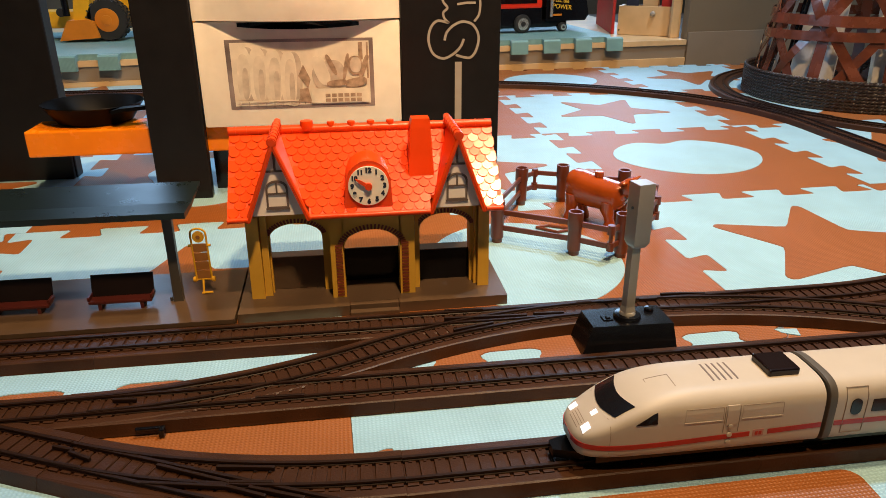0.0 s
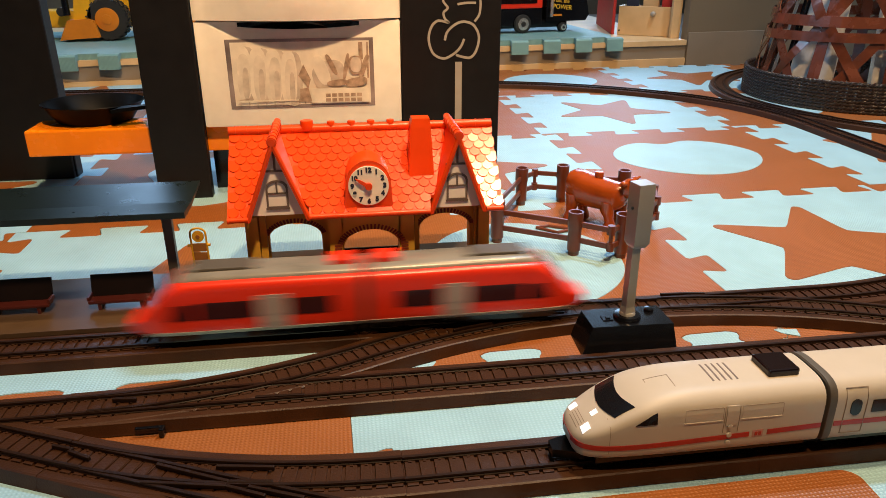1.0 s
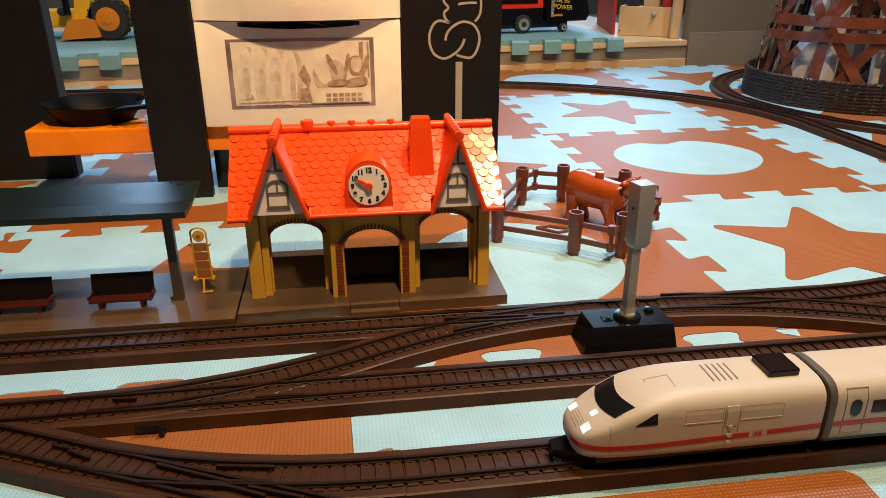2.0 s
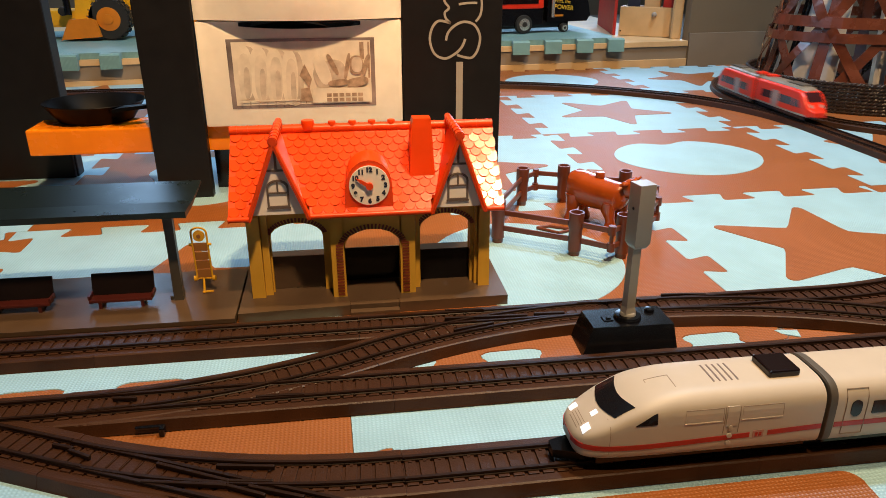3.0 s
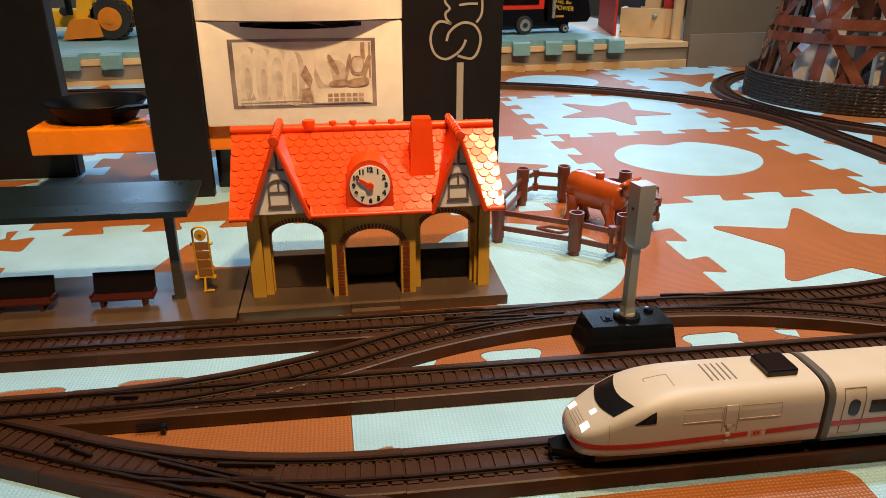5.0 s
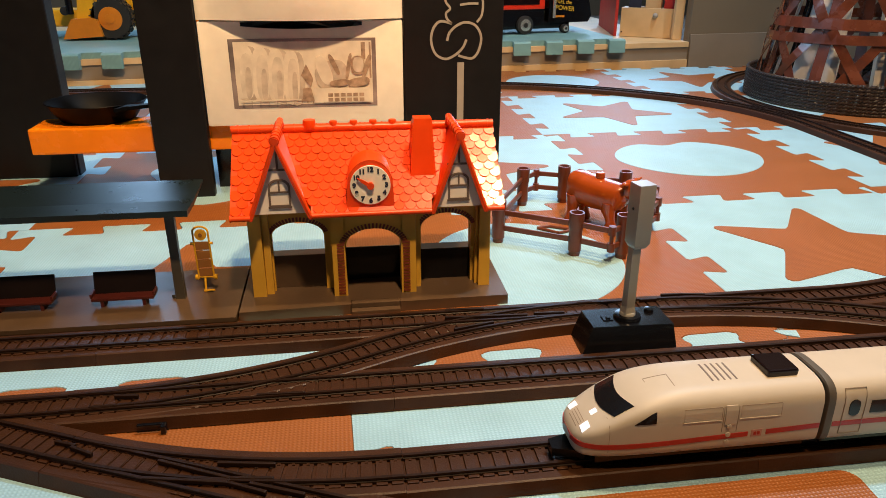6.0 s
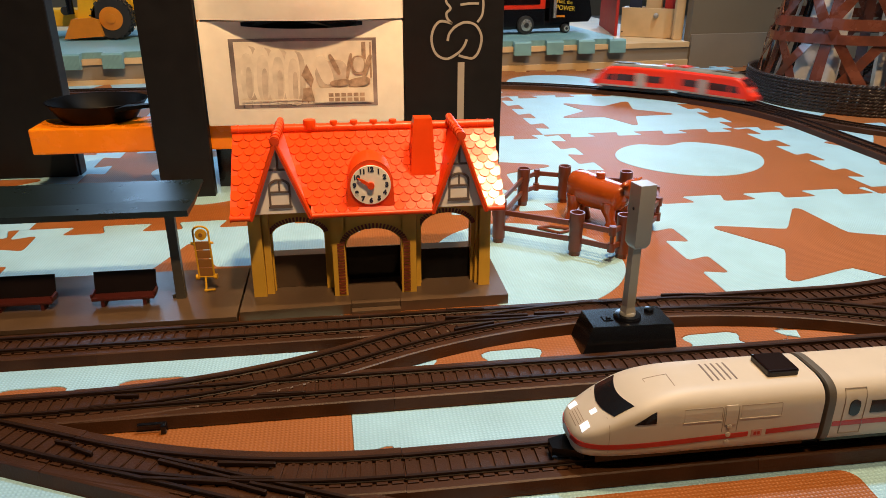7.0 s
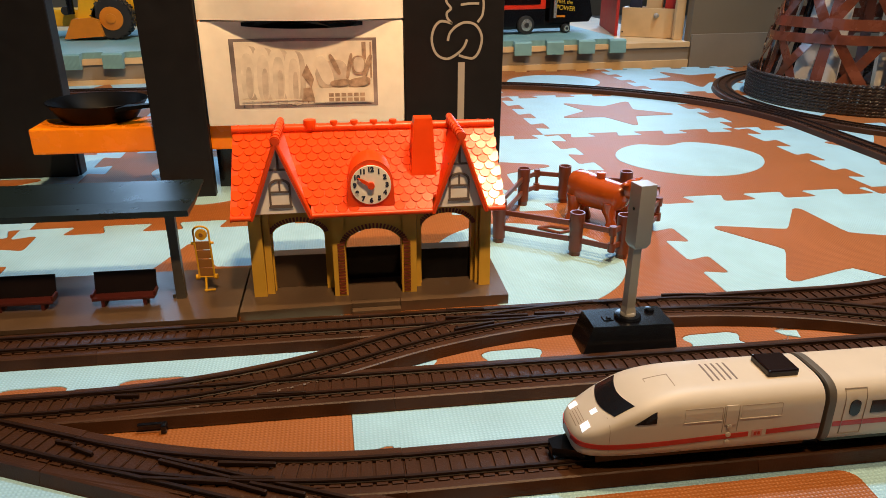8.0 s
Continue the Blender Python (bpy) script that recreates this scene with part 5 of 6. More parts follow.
def digger():
    x, y, z = -0.546, 1.86, 0.0647
    root = thing("toy_digger", (x, y, z), "large yellow toy wheel loader standing on the step", "toy digger")
    m = Matrix.Translation((x, y, z)) @ Matrix.Scale(0.758, 4)

    def put(name, bm, mat, label="", parent=root, smooth=False):
        bmesh.ops.transform(bm, matrix=m, verts=bm.verts)
        return part(name, bm, mat, parent, label, smooth)

    r = 0.062
    bm = box(bmesh.new(), -0.006, 0.006, -0.0125, 0.0125, r * 0.88, r)
    lug_mesh = bpy.data.meshes.new("tread_lug")
    bm.to_mesh(lug_mesh)
    bm.free()
    lug_mesh.materials.append(TYRE)
    for wx in (0.035, 0.260, -0.36):
        w = put("wheel", rod(bmesh.new(), (wx, -0.06, r), (wx, -0.01, r), r * 0.93, n=40), TYRE, "black treaded tyre")
        for k in range(40):
            q = Matrix.Translation((wx, -0.0475 if k % 2 else -0.0225, r)) @ Matrix.Rotation(2 * math.pi * k / 40, 4, "Y") @ Matrix.Rotation(0.35 if k % 2 else -0.35, 4, "Z")
            lug = new("tread_lug", lug_mesh)
            lug.parent = w
            lug.matrix_basis = Matrix.Scale(0.758, 4) @ q
        put("rim", bevel(rod(bmesh.new(), (wx, -0.0625, r), (wx, -0.03, r), r * 0.56, n=32), 0.003), DIGGER_ORANGE, "yellow-orange rim", w, True)
        put("hub", bevel(rod(bmesh.new(), (wx, -0.066, r), (wx, -0.05, r), r * 0.24, n=20), 0.002), DIGGER_ORANGE, "", w, True)
    put("frame", bbox(-0.40, 0.32, -0.005, 0.10, 0.035, 0.085, 0.006), DIGGER_YELLOW)
    bm = bmesh.new()
    prof = [(-0.105, 0.004), (0.010, 0.012), (0.000, 0.060), (-0.018, 0.066), (-0.075, 0.062), (-0.092, 0.030)]
    loft(bm, [[(a, yy, b) for a, b in prof] for yy in (-0.075, 0.02)])
    put("bucket", bevel(bm, 0.004), DIGGER_ORANGE, "orange-yellow shovel", smooth=True)
    bm = bmesh.new()
    prof = [(-0.060, 0.060), (-0.010, 0.058), (-0.004, 0.17), (-0.045, 0.17)]
    loft(bm, [[(a, yy, b) for a, b in prof] for yy in (-0.060, 0.01)])
    put("lift_arm", bevel(bm, 0.006), DIGGER_YELLOW, smooth=True)
    put("cylinder", rod(bmesh.new(), (-0.080, -0.05, 0.075), (-0.080, -0.05, 0.17), 0.010, n=16), BLACK, smooth=True)
    put("link", bevel(rod(bmesh.new(), (-0.095, -0.055, 0.085), (-0.095, -0.035, 0.085), 0.013, n=20), 0.002), TYRE, smooth=True)
    put("cab", bbox(0.05, 0.22, 0.0, 0.11, 0.085, 0.26, 0.01), DIGGER_YELLOW)


raised_floor()
wooden_post()
upper_mat()
truck()
books_and_box()
digger()


# ---- tower with the rope ring ----
TOWER = (0.968, 1.262, 0.190)


def tower():
    tx, ty, tr = TOWER
    root = thing("rope_ring", (tx, ty, 0), "round wall of stacked dark twisted rope", "rope ring")
    rows, r0 = 9, 0.0031
    for k in range(rows):
        bm = bmesh.new()
        z = r0 + k * 0.0058
        n, q = 420, 8
        rings = []
        for i in range(n):
            a = 2 * math.pi * i / n
            ring = []
            for j in range(q):
                t = 2 * math.pi * j / q
                rr = r0 * (1 + 0.26 * math.cos(2 * (t - i * 2 * math.pi / 5.0)))
                ring.append((tx + (tr + rr * math.cos(t)) * math.cos(a), ty + (tr + rr * math.cos(t)) * math.sin(a), z + rr * math.sin(t)))
            rings.append(ring)
        rings.append(rings[0])
        loft(bm, rings, caps=False)
        bmesh.ops.remove_doubles(bm, verts=bm.verts, dist=1e-6)
        part("rope", bm, ROPE, root)
    t2 = thing("strap_tower", (tx, ty, 0), "tall tower woven from glossy brown plastic straps", "toy tower")
    rnd = random.Random(9)
    def skin(z):
        return 0.176 - 0.17 * z

    R = 0.16

    def strap(a0, z0, a1, z1, w, off, mat=STRAP):
        """A flat band on the tower's skin from one angle and height to another."""
        bm = bmesh.new()
        n = 14
        rings = []
        dz, da = z1 - z0, (a1 - a0) * R
        l = math.hypot(dz, da)
        ux, uz = -dz / l, da / l
        for i in range(n + 1):
            f = i / n
            ring = []
            for sgn, dep in ((-1, 0), (1, 0), (1, 0.0016), (-1, 0.0016)):
                ang = a0 + (a1 - a0) * f + sgn * ux * w / 2 / R
                zz = z0 + dz * f + sgn * uz * w / 2
                rad = skin(zz) + off + dep + 0.0025 * math.sin(f * 9 + a0 * 7)
                ring.append((tx + rad * math.cos(ang), ty + rad * math.sin(ang), zz))
            rings.append(ring)
        loft(bm, rings)
        part("strap", bm, mat, t2)

    top = 0.42
    for k in range(9):
        a = 2 * math.pi * k / 9 + 0.20
        strap(a, 0.0, a + 0.05, top, 0.019, 0.0)
        strap(a + 0.06, 0.005, a + 0.62, 0.135, 0.016, 0.0022 + 0.001 * (k % 2))
        strap(a + 0.62, 0.005, a + 0.06, 0.135, 0.016, 0.0046)
        strap(a + 0.04, 0.15, a + 0.64, 0.30, 0.018, 0.0022)
        strap(a + 0.64, 0.15, a + 0.02, 0.30, 0.018, 0.0046)
    for z, w in ((0.118, 0.016), (0.148, 0.018), (0.205, 0.016), (0.255, 0.020), (0.32, 0.022), (0.40, 0.022)):
        for k in range(4):
            a = 2 * math.pi * k / 4 + z * 9
            strap(a, z + rnd.uniform(-0.006, 0.006), a + 1.66, z + rnd.uniform(-0.006, 0.006), w, 0.0072)
    core = thing("paper_core", (tx, ty, 0), "crumpled white paper sheets standing inside the tower", "paper")
    for k in range(6):
        a = 2 * math.pi * k / 6 + 0.4
        bm = bmesh.new()
        rings = []
        for i in range(9):
            f = i / 8
            ang = a + 0.62 * (f - 0.5)
            rings.append([(tx + (0.150 + 0.006 * math.sin(5 * f + k) - 0.17 * z - dd) * math.cos(ang), ty + (0.150 + 0.006 * math.sin(5 * f + k) - 0.17 * z - dd) * math.sin(ang), z * (1 - 0.12 * f)) for z, dd in ((0.0, 0), (0.36, 0), (0.36, 0.001), (0.0, 0.001))])
        loft(bm, rings)
        part("sheet", bm, PAPER, core, smooth=True)
    for k in range(5):
        a = 2 * math.pi * k / 5 + 0.7
        part("rod", rod(bmesh.new(), (tx + 0.150 * math.cos(a), ty + 0.150 * math.sin(a), 0.0), (tx + 0.085 * math.cos(a), ty + 0.085 * math.sin(a), top), 0.0035, n=8), BLACK, t2, "thin black rod")


tower()


# ---- trains ----
RAIL_TOP = 0.0106


def hull_patch(surface, us, vs, lift=0.0003, thick=0.0005):
    """A thin raised patch on surface(u, v) -> (point, normal) over a grid of u and v."""
    bm = bmesh.new()
    outer, inner = [], []
    for u in us:
        ro, ri = [], []
        for v in vs:
            p, nrm = surface(u, v)
            ro.append(bm.verts.new(p + nrm * lift))
            ri.append(bm.verts.new(p - nrm * thick))
        outer.append(ro)
        inner.append(ri)
    a, b = len(us), len(vs)
    for i in range(a - 1):
        for j in range(b - 1):
            bm.faces.new((outer[i][j], outer[i + 1][j], outer[i + 1][j + 1], outer[i][j + 1]))
            bm.faces.new((inner[i][j], inner[i][j + 1], inner[i + 1][j + 1], inner[i + 1][j]))
    rim = [(i, 0) for i in range(a)] + [(a - 1, j) for j in range(1, b)] + [(i, b - 1) for i in range(a - 2, -1, -1)] + [(0, j) for j in range(b - 2, 0, -1)]
    for (i, j), (k, l) in zip(rim, rim[1:] + rim[:1]):
        bm.faces.new((outer[i][j], outer[k][l], inner[k][l], inner[i][j]))
    return bm


def steps(a, b, n):
    return [a + (b - a) * k / n for k in range(n + 1)]


class Hull:
    """A train body: at each station x a half width, a floor and a roof height."""

    def __init__(self, stations, at, belt, power_top=3.4, power_low=7.0):
        self.st, self.at, self.belt, self.pt, self.pl = stations, Vector(at), belt, power_top, power_low

    def dims(self, x):
        st = self.st
        x = min(max(x, st[0][0]), st[-1][0])
        for i in range(len(st) - 1):
            if x <= st[i + 1][0]:
                x0, x1 = st[i][0], st[i + 1][0]
                f = (x - x0) / (x1 - x0)

                def tangent(k, c):
                    if k == 0 or k == len(st) - 1:
                        k0, k1 = max(0, k - 1), min(len(st) - 1, k + 1)
                    else:
                        k0, k1 = k - 1, k + 1
                    return (st[k1][c] - st[k0][c]) / (st[k1][0] - st[k0][0])

                out = []
                for c in (1, 2, 3):
                    m0, m1, h = tangent(i, c), tangent(i + 1, c), x1 - x0
                    out.append((2 * f ** 3 - 3 * f * f + 1) * st[i][c] + (f ** 3 - 2 * f * f + f) * h * m0 + (3 * f * f - 2 * f ** 3) * st[i + 1][c] + (f ** 3 - f * f) * h * m1)
                return out
        return st[-1][1:]

    def ring(self, x, n=40):
        w, z0, z1 = self.dims(x)
        zc = min(self.belt, z0 + 0.6 * (z1 - z0))
        out = []
        for k in range(n):
            t = 2 * math.pi * k / n
            c, s = math.cos(t), math.sin(t)
            p = self.pt if s >= 0 else self.pl
            out.append(tuple(self.at + Vector((x, w * math.copysign(abs(c) ** (2 / p), c), zc + (z1 - zc if s >= 0 else zc - z0) * math.copysign(abs(s) ** (2 / p), s)))))
        return out

    def side_at(self, x, z, sign):
        w, z0, z1 = self.dims(x)
        zc = min(self.belt, z0 + 0.6 * (z1 - z0))
        q = min(0.9999, abs((z - zc) / ((z1 - zc) if z >= zc else (zc - z0))))
        p = self.pt if z >= zc else self.pl
        return self.at + Vector((x, sign * w * (1 - q ** p) ** (1 / p), z))

    def top_at(self, x, y):
        w, z0, z1 = self.dims(x)
        zc = min(self.belt, z0 + 0.6 * (z1 - z0))
        q = min(0.9999, abs(y) / w)
        return self.at + Vector((x, y, zc + (z1 - zc) * (1 - q ** self.pt) ** (1 / self.pt)))

    def side(self, sign):
        def f(x, z):
            e = 0.0006
            du = self.side_at(x + e, z, sign) - self.side_at(x - e, z, sign)
            dv = self.side_at(x, z + e, sign) - self.side_at(x, z - e, sign)
            n = du.cross(dv).normalized()
            return self.side_at(x, z, sign), (n if n.y * sign > 0 else -n)
        return f

    def top(self):
        def f(x, y):
            e = 0.0006
            n = (self.top_at(x + e, y) - self.top_at(x - e, y)).cross(self.top_at(x, y + e) - self.top_at(x, y - e)).normalized()
            return self.top_at(x, y), (n if n.z > 0 else -n)
        return f

    def body(self, count=60):
        a, b = self.st[0][0], self.st[-1][0]
        xs = [a + (b - a) * (k / count) for k in range(count + 1)]
        near = [a + (self.st[1][0] - a) * q for q in (0.08, 0.2, 0.4, 0.7)]
        xs = sorted(set(xs + near))
        return loft(bmesh.new(), [self.ring(x) for x in xs])


def wheelset(root, x, y, z, mat=BLACK, r=0.0052):
    bm = rod(bmesh.new(), (x, y - 0.0085, z + r), (x, y + 0.0085, z + r), 0.0013, n=8)
    for s in (-1, 1):
        rod(bm, (x, y + s * 0.0072, z + r), (x, y + s * 0.0096, z + r), r, n=20)
    part("wheelset", bm, mat, root, smooth=True)


def express_train():
    """White high-speed train standing on the front line, nose to -x."""
    y = Y_FRONT
    z = 0.0
    root = thing("express_power_car", (0.175, y, RAIL_TOP), "cream white toy express train power car with red stripe", "toy train", group="cars of the white express train")
    st = [(0.1085, 0.0060, 0.0205, 0.0262), (0.1097, 0.0105, 0.0182, 0.0290), (0.1127, 0.0142, 0.0172, 0.0320), (0.1205, 0.0175, 0.0168, 0.0370), (0.1315, 0.0193, 0.0168, 0.0438),
          (0.1440, 0.0202, 0.0168, 0.0495), (0.1590, 0.0205, 0.0168, 0.0524), (0.1760, 0.0205, 0.0168, 0.0531), (0.2385, 0.0205, 0.0168, 0.0531)]
    h = Hull(st, (0, y, z), 0.036, 3.6, 7.0)
    part("shell", h.body(), ICE_WHITE, root, smooth=True)
    for s in (-1, 1):
        f = h.side(s)
        g = lambda x, v, f=f: f(x, 0.0234 + 0.0028 * v + 0.036 * max(0.0, x - 0.12))
        part("stripe", hull_patch(g, steps(0.1084, 0.1130, 10) + steps(0.1145, 0.1985, 40), steps(0, 1, 2)), ICE_RED, root, "red side stripe")
        part("stripe", hull_patch(g, steps(0.2085, 0.2382, 14), steps(0, 1, 2)), ICE_RED, root, "red side stripe")
        part("emblem", hull_patch(g, steps(0.2004, 0.2062, 3), steps(-0.25, 1.25, 2), lift=0.0002), EMBLEM_PINK, root, "small pale pink emblem")
        for k in range(2):
            part("emblem_mark", hull_patch(g, steps(0.2016 + k * 0.0020, 0.2030 + k * 0.0020, 1), steps(0.15, 0.85, 1), lift=0.0005), ICE_RED, root)
        # cab side window, a right triangle
        bm = bmesh.new()
        tri = []
        for lift in (0.0004, -0.0005):
            tri.append([f(a, b)[0] + f(a, b)[1] * lift for a, b in ((0.1368, 0.0383), (0.1420, 0.0385), (0.1478, 0.0387), (0.1478, 0.0420), (0.1478, 0.0448), (0.1455, 0.0439), (0.1415, 0.0414))])
        loft(bm, tri)
        part("cab_window", bm, GLASS_DARK, root, "dark triangular cab window")
        # moulded panels and the round bosses
        for xa, xb, za, zb in ((0.1625, 0.1825, 0.0378, 0.0448), (0.1930, 0.2150, 0.0378, 0.0448)):
            part("panel", hull_patch(f, steps(xa, xb, 6), steps(za, zb, 3), lift=0.00015), ICE_WHITE, root)
            part("panel_edge", hull_patch(f, steps(xa - 0.0004, xb, 6), steps(za - 0.0005, za, 1), lift=0.0005), ICE_WHITE, root)
            part("panel_edge", hull_patch(f, steps(xa, xb, 6), steps(zb, zb + 0.0003, 1), lift=0.0002), SEAM, root)
            part("panel_edge", hull_patch(f, steps(xb, xb + 0.0003, 1), steps(za, zb, 3), lift=0.0002), SEAM, root)
        part("door_panel", hull_patch(f, steps(0.1845, 0.1908, 3), steps(0.0345, 0.0456, 4), lift=0.0005), ICE_WHITE, root)
        for xs in ((0.1835, 0.1838), (0.1915, 0.1918)):
            part("panel_edge", hull_patch(f, steps(*xs, 1), steps(0.0300, 0.0452, 6), lift=0.0002), SEAM, root)
        for kz in (0.0238, 0.0285, 0.0335):
            p, nn = f(0.1872, kz)
            part("knob", bevel(rod(bmesh.new(), p - nn * 0.001, p + nn * 0.0009, 0.0014, n=14), 0.0003), ICE_WHITE, root, smooth=True)
        part("nose_seam", hull_patch(f, steps(0.1246, 0.12485, 1), steps(0.0215, 0.0390, 8), lift=0.0001), SEAM, root)
    f = h.top()

    # windscreen, swept back at its sides
    def screen(u, v):
        yy = -0.0145 + 0.0290 * v
        back = 0.0038 * (2 * v - 1) ** 2
        return f(0.1240 + 0.0100 * u + back, yy)
    part("windscreen", hull_patch(screen, steps(0, 1, 10), steps(0, 1, 14), lift=0.0004), GLASS_DARK, root, "dark windscreen")

    def lamp_patch(xa, xb, ya, yb, mat, name, label="", lift=0.0003):
        part(name, hull_patch(lambda u, v: f(xa + (xb - xa) * u, ya + (yb - ya) * v), steps(0, 1, 4), steps(0, 1, 4), lift=lift), mat, root, label)
    lamp_patch(0.1125, 0.1165, -0.0122, -0.0078, LIGHT_WHITE, "headlight", "white headlight")
    lamp_patch(0.1120, 0.1160, 0.0070, 0.0112, LIGHT_WHITE, "headlight", "white headlight")
    lamp_patch(0.1190, 0.1222, -0.0056, -0.0024, LIGHT_WHITE, "headlight", "white top light")
    for k in range(4):
        lamp_patch(0.1110 + k * 0.0013, 0.1113 + k * 0.0013, -0.0062, 0.0052, SEAM, "grille_bar", lift=0.0001)
    # roof: hatch, vents and the smoked receiver block
    lamp_patch(0.1480, 0.1610, 0.0017, 0.0021, SEAM, "hatch_line", lift=0.0001)
    lamp_patch(0.1606, 0.1610, -0.0088, 0.0021, SEAM, "hatch_line", lift=0.0001)
    lamp_patch(0.1480, 0.1483, -0.0010, 0.0021, SEAM, "hatch_line", lift=0.0001)
    for k in range(5):
        xx = 0.1815 + k * 0.0033
        part("vent", hull_patch(lambda u, v, xx=xx: f(xx + 0.0010 * u, -0.0080 + 0.0160 * v), steps(0, 1, 1), steps(0, 1, 10), lift=0.0001), TIMBER, root, "dark roof vent slit")
    part("sensor_block", bevel(bbox(0.2118, 0.2290, y - 0.0088, y + 0.0088, 0.0525, 0.0568), 0.0010), SMOKED, root, "smoked dark red block on the roof")
    part("underframe", bbox(0.1200, 0.2370, y - 0.0135, y + 0.0135, 0.0115, 0.0190, 0.001), BLACK, root)
    part("coupler", bevel(slab([(0.1000, y - 0.004), (0.1160, y - 0.009), (0.1160, y + 0.009), (0.1000, y + 0.004)], 0.0112, 0.0160), 0.0006), BLACK, root)
    for wx in (0.126, 0.146, 0.212, 0.232):
        wheelset(root, wx, y, RAIL_TOP)
    part("gangway", loft(bmesh.new(), [[(xx, y + (b - y) * q, 0.034 + (c - 0.034) * q) for _, b, c in h.ring(0.2380)] for xx, q in ((0.2385, 0.985), (0.2390, 0.90), (0.2410, 0.90))]), BLACK, root)
    r2 = thing("express_coach", (0.36, y, RAIL_TOP), "cream white toy express coach with red stripe and dark windows", "toy train", group="cars of the white express train")
    h2 = Hull([(0.2515, 0.0205, 0.0168, 0.0531), (0.30, 0.0205, 0.0168, 0.0531), (0.46, 0.0205, 0.0168, 0.0531)], (0, y, z), 0.036, 3.6, 7.0)
    part("bellows", loft(bmesh.new(), [[(xx, y + (b - y) * q, 0.037 + (c - 0.037) * q) for _, b, c in h2.ring(0.26)] for xx, q in ((0.2467, 0.96), (0.2475, 1.012), (0.2512, 1.012), (0.2518, 0.995))]), BELLOWS, r2, "grey gangway bellows", smooth=True)
    part("shell", h2.body(20), ICE_WHITE, r2, smooth=True)
    for s in (-1, 1):
        f = h2.side(s)
        part("stripe", hull_patch(f, steps(0.2520, 0.4590, 30), steps(0.0277, 0.0305, 2)), ICE_RED, r2, "red side stripe")
        for a, b, c, d in ((0.2565, 0.2568, 0.0225, 0.0490), (0.2685, 0.2688, 0.0225, 0.0490)):
            part("door_seam", hull_patch(f, steps(a, b, 1), steps(c, d, 6), lift=0.0004), SEAM, r2)
        part("door_seam", hull_patch(f, steps(0.2565, 0.2688, 3), steps(0.0487, 0.0490, 1), lift=0.0004), SEAM, r2)
        part("door_seam", hull_patch(f, steps(0.2565, 0.2688, 3), steps(0.0225, 0.0228, 1), lift=0.0004), SEAM, r2)

        def pill(u, v, f=f):
            hw = 0.0030 * max(0.05, 1 - abs(2 * v - 1) ** 4) ** 0.5
            return f(0.2628 + hw * (2 * u - 1), 0.0335 + 0.0095 * v)
        part("door_window", hull_patch(pill, steps(0, 1, 6), steps(0, 1, 12), lift=0.0005), GLASS_DARK, r2, "dark oval door window")
        for k in range(7):
            part("window", hull_patch(f, steps(0.2720 + k * 0.024, 0.2920 + k * 0.024, 4), steps(0.0345, 0.0418, 3), lift=0.0004), GLASS_DARK, r2, "dark coach window")
    part("underframe", bbox(0.2530, 0.4560, y - 0.0135, y + 0.0135, 0.0115, 0.0190, 0.001), BLACK, r2)
    for wx in (0.265, 0.285, 0.42, 0.44):
        wheelset(r2, wx, y, RAIL_TOP)
    r2.location.x -= 0.0065


express_train()

HALF = 0.1545


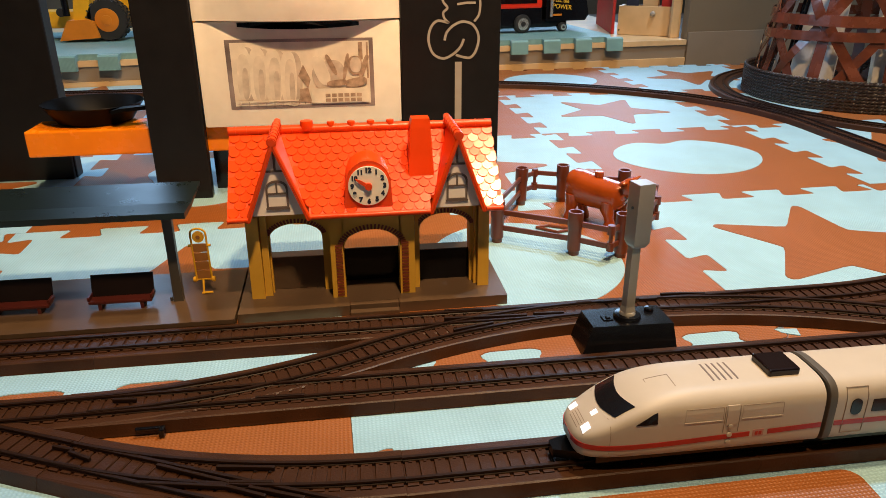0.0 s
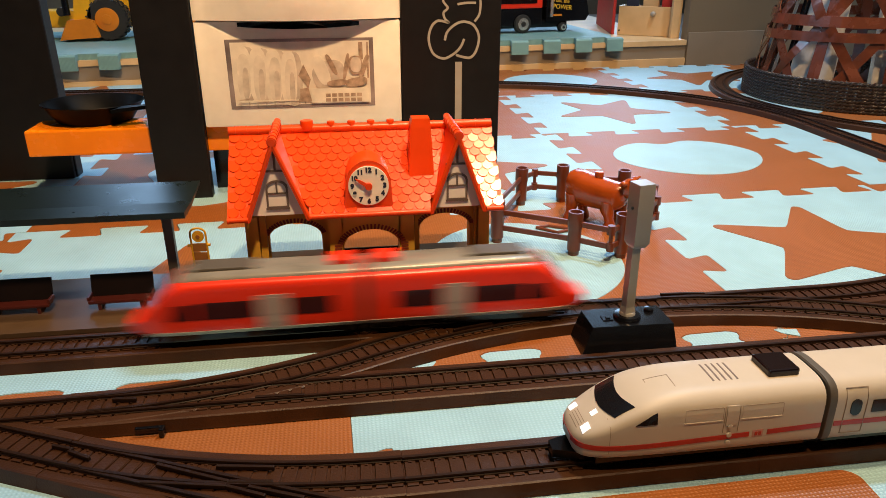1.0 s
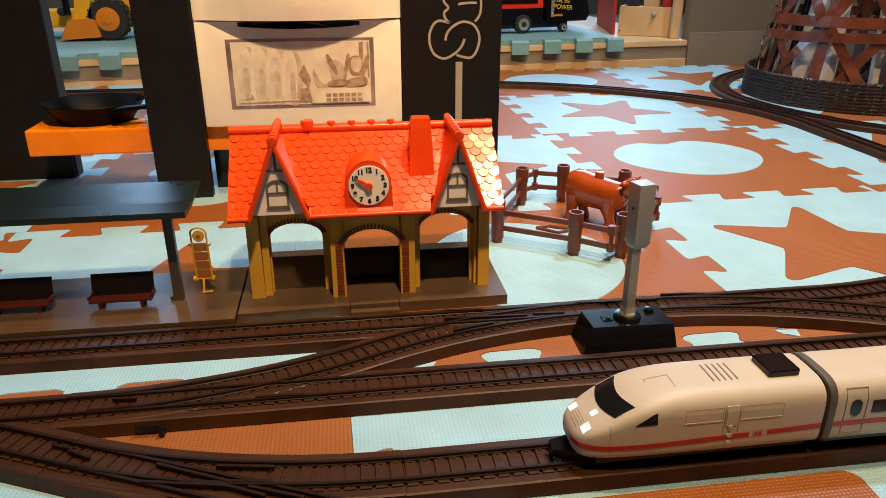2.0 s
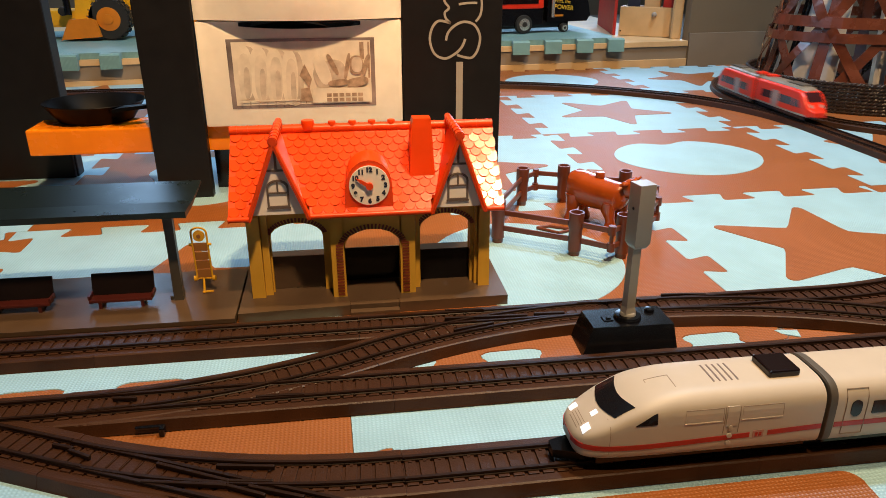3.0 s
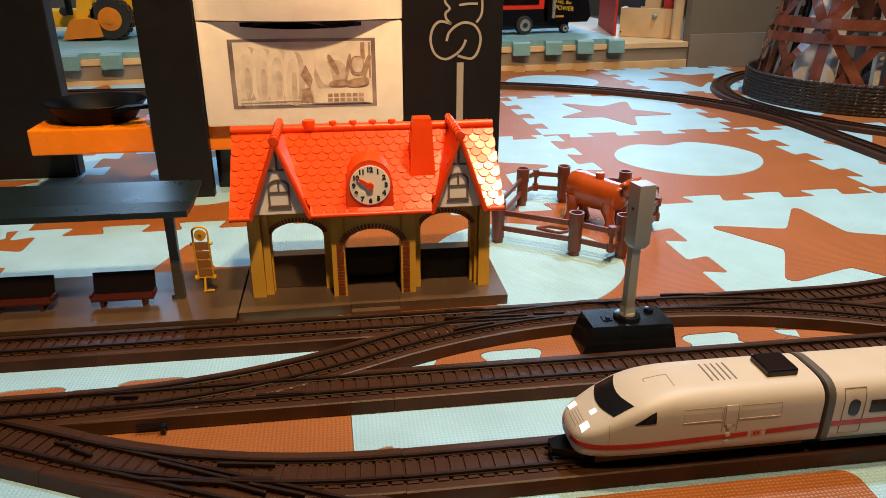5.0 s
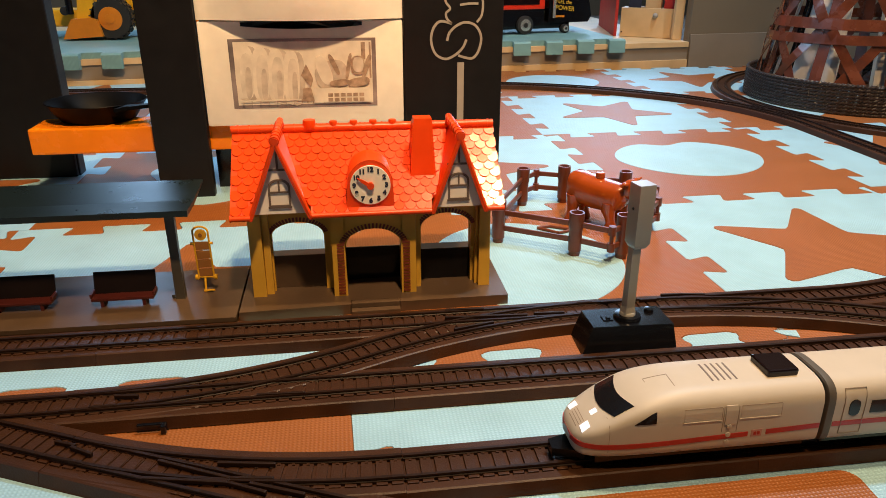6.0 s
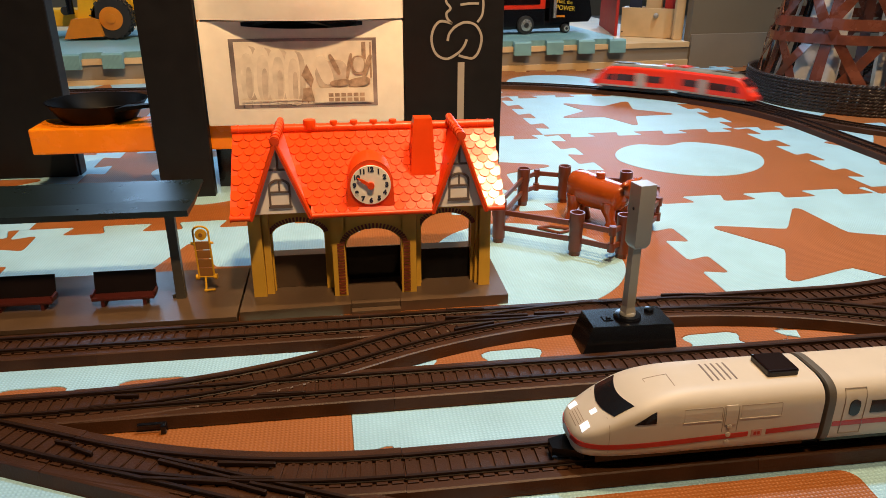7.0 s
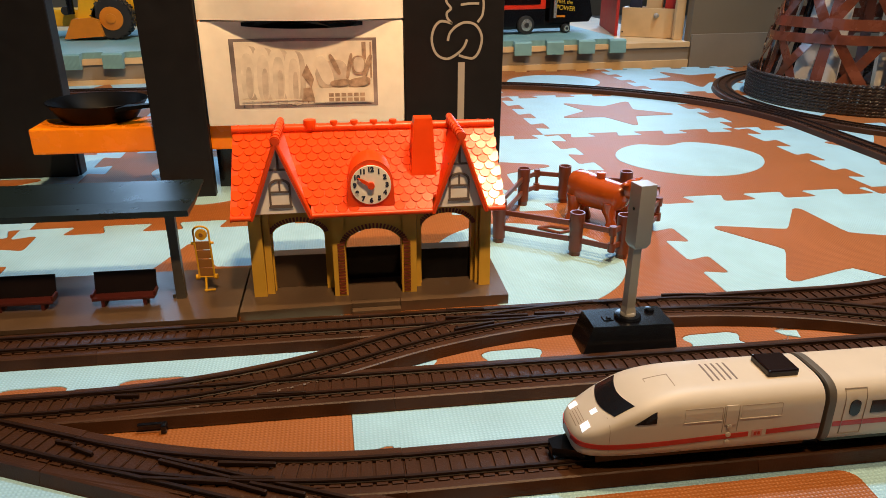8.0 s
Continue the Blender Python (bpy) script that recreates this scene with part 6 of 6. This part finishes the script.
def railcar():
    """Half of the red railcar: gangway at x = 0, nose at x = HALF; origin at its middle on the rails."""
    root = new("railcar")
    root.empty_display_size = 0.02
    o = -HALF / 2
    st = [(o, 0.0190, 0.0075, 0.0465), (o + 0.112, 0.0190, 0.0075, 0.0465), (o + 0.123, 0.0188, 0.0075, 0.0440), (o + 0.132, 0.0180, 0.0075, 0.0375), (o + 0.141, 0.0165, 0.0078, 0.0265), (o + 0.1455, 0.0135, 0.0085, 0.0205), (o + HALF, 0.0095, 0.0100, 0.0170)]
    h = Hull(st, (0, 0, 0), 0.030, 7.0, 8.0)
    part("shell", h.body(50), RAILCAR_RED, root, smooth=True)
    roof = Hull([(o + 0.002, 0.0148, 0.0420, 0.0510), (o + 0.108, 0.0148, 0.0420, 0.0510), (o + 0.117, 0.0140, 0.0420, 0.0488), (o + 0.122, 0.0120, 0.0410, 0.0450)], (0, 0, 0), 0.0440, 2.6, 8.0)
    part("roof", roof.body(24), RAILCAR_ROOF, root, "grey ribbed roof", smooth=True)
    part("roof_unit", bevel(bbox(o + 0.070, o + 0.112, -0.0085, 0.0085, 0.0495, 0.0525), 0.0010), BELLOWS, root, "grey roof unit")
    part("roof_unit", bevel(bbox(o + 0.004, o + 0.020, -0.0085, 0.0085, 0.0495, 0.0538), 0.0010), RAILCAR_RED, root, "red roof unit")
    for s in (-1, 1):
        f = h.side(s)
        for a, b in ((0.020, 0.048), (0.070, 0.108)):
            part("window", hull_patch(f, steps(o + a, o + b, 6), steps(0.0205, 0.0325, 3), lift=0.0004), RAILCAR_GLASS, root, "dark side window")
        part("window", hull_patch(lambda u, v: f(o + 0.1105 + u * (0.016 - 0.004 * v), 0.0205 + 0.0110 * v), steps(0, 1, 4), steps(0, 1, 4), lift=0.0004), RAILCAR_GLASS, root, "dark cab side window")
        part("door", hull_patch(f, steps(o + 0.0495, o + 0.0685, 5), steps(0.0110, 0.0360, 5), lift=0.0006), DOOR_GREY, root, "pale grey double door")
        for a in (0.0520, 0.0600):
            part("door_window", hull_patch(f, steps(o + a, o + a + 0.006, 2), steps(0.0220, 0.0340, 3), lift=0.0009), DOOR_GREY, root)
        part("sill_stripe", hull_patch(f, steps(o + 0.001, o + 0.140, 16), steps(0.0092, 0.0118, 1), lift=0.0005), SKIRT, root, "pale sill stripe")
    f = h.top()
    part("windscreen", hull_patch(lambda u, v: f(o + 0.1245 + 0.0135 * u, (-0.0135 + 0.027 * v) * (1 - 0.08 * u)), steps(0, 1, 6), steps(0, 1, 10), lift=0.0004), RAILCAR_GLASS, root, "dark windscreen")
    for s in (-1, 1):
        part("headlight", hull_patch(lambda u, v: f(o + 0.1405 + 0.0030 * u, s * (0.0060 + 0.0055 * v)), steps(0, 1, 3), steps(0, 1, 4), lift=0.0004), LENS_GREY, root, "small pale headlight")
    part("underframe", bbox(o + 0.004, o + 0.136, -0.0150, 0.0150, 0.0025, 0.0090, 0.001), BLACK, root)
    part("bellows", bbox(o - 0.0028, o, -0.0150, 0.0150, 0.0100, 0.0480, 0.0008), BELLOWS, root, "dark gangway bellows")
    for wx in (0.022, 0.042, 0.105, 0.125):
        wheelset(root, o + wx, 0, 0, r=0.0048)
    return tagged(root, "red toy railcar with grey roof and dark windows", "toy train", group="coupled red railcars")


front_car = railcar()
rear_car = copy_thing(front_car, pose(0, 0, 0))

# ---- the railcar's run: back line, far side, round the tower, then off along the far curve ----
ROUTE = turtle(-1.4, Y_BACK, 0, [(1.7675, 0), (90, 0.36), (0.40, 0), (-330, LOOP[2]), (0.173, 0), (18, 0.39), (45, 0.62), (1.0, 0)], 0.02)
START = 1.4
RUN = [(0.0, -0.502), (1.0, 0.167), (1.7, 0.628), (2.8, 1.312), (3.3, 1.607), (4.75, 2.487), (6.2, 3.372), (7.3, 4.032), (8.0, 4.447)]


def nose(t):
    """Distance of the nose along the route, counted from x = 0."""
    pts = RUN
    for i in range(len(pts) - 1):
        if t <= pts[i + 1][0] or i == len(pts) - 2:
            (t0, s0), (t1, s1) = pts[i], pts[i + 1]

            def rate(k):
                if k == 0:
                    return (pts[1][1] - pts[0][1]) / (pts[1][0] - pts[0][0])
                if k == len(pts) - 1:
                    return (pts[-1][1] - pts[-2][1]) / (pts[-1][0] - pts[-2][0])
                return (pts[k + 1][1] - pts[k - 1][1]) / (pts[k + 1][0] - pts[k - 1][0])

            f, d = (t - t0) / (t1 - t0), t1 - t0
            return (2 * f ** 3 - 3 * f * f + 1) * s0 + (f ** 3 - 2 * f * f + f) * d * rate(i) + (3 * f * f - 2 * f ** 3) * s1 + (f ** 3 - f * f) * d * rate(i + 1)


def car_pose(s_a, s_b, flip):
    """Pose of a car whose bogies stand at two distances along the route."""
    xa, ya, _ = along(ROUTE, START + s_a)
    xb, yb, _ = along(ROUTE, START + s_b)
    h = math.degrees(math.atan2(yb - ya, xb - xa))
    return pose((xa + xb) / 2, (ya + yb) / 2, RAIL_TOP, 0, 0, h + (180 if flip else 0))


def motions():
    for car, back, flip in ((front_car, 0.0, False), (rear_car, HALF + 0.0052, True)):
        rows = []
        for k in range(81):
            t = k / 10
            s = nose(t) - back
            rows.append((t, car_pose(s - HALF + 0.032, s - 0.032, flip)))
        walk(car, rows)


motions()
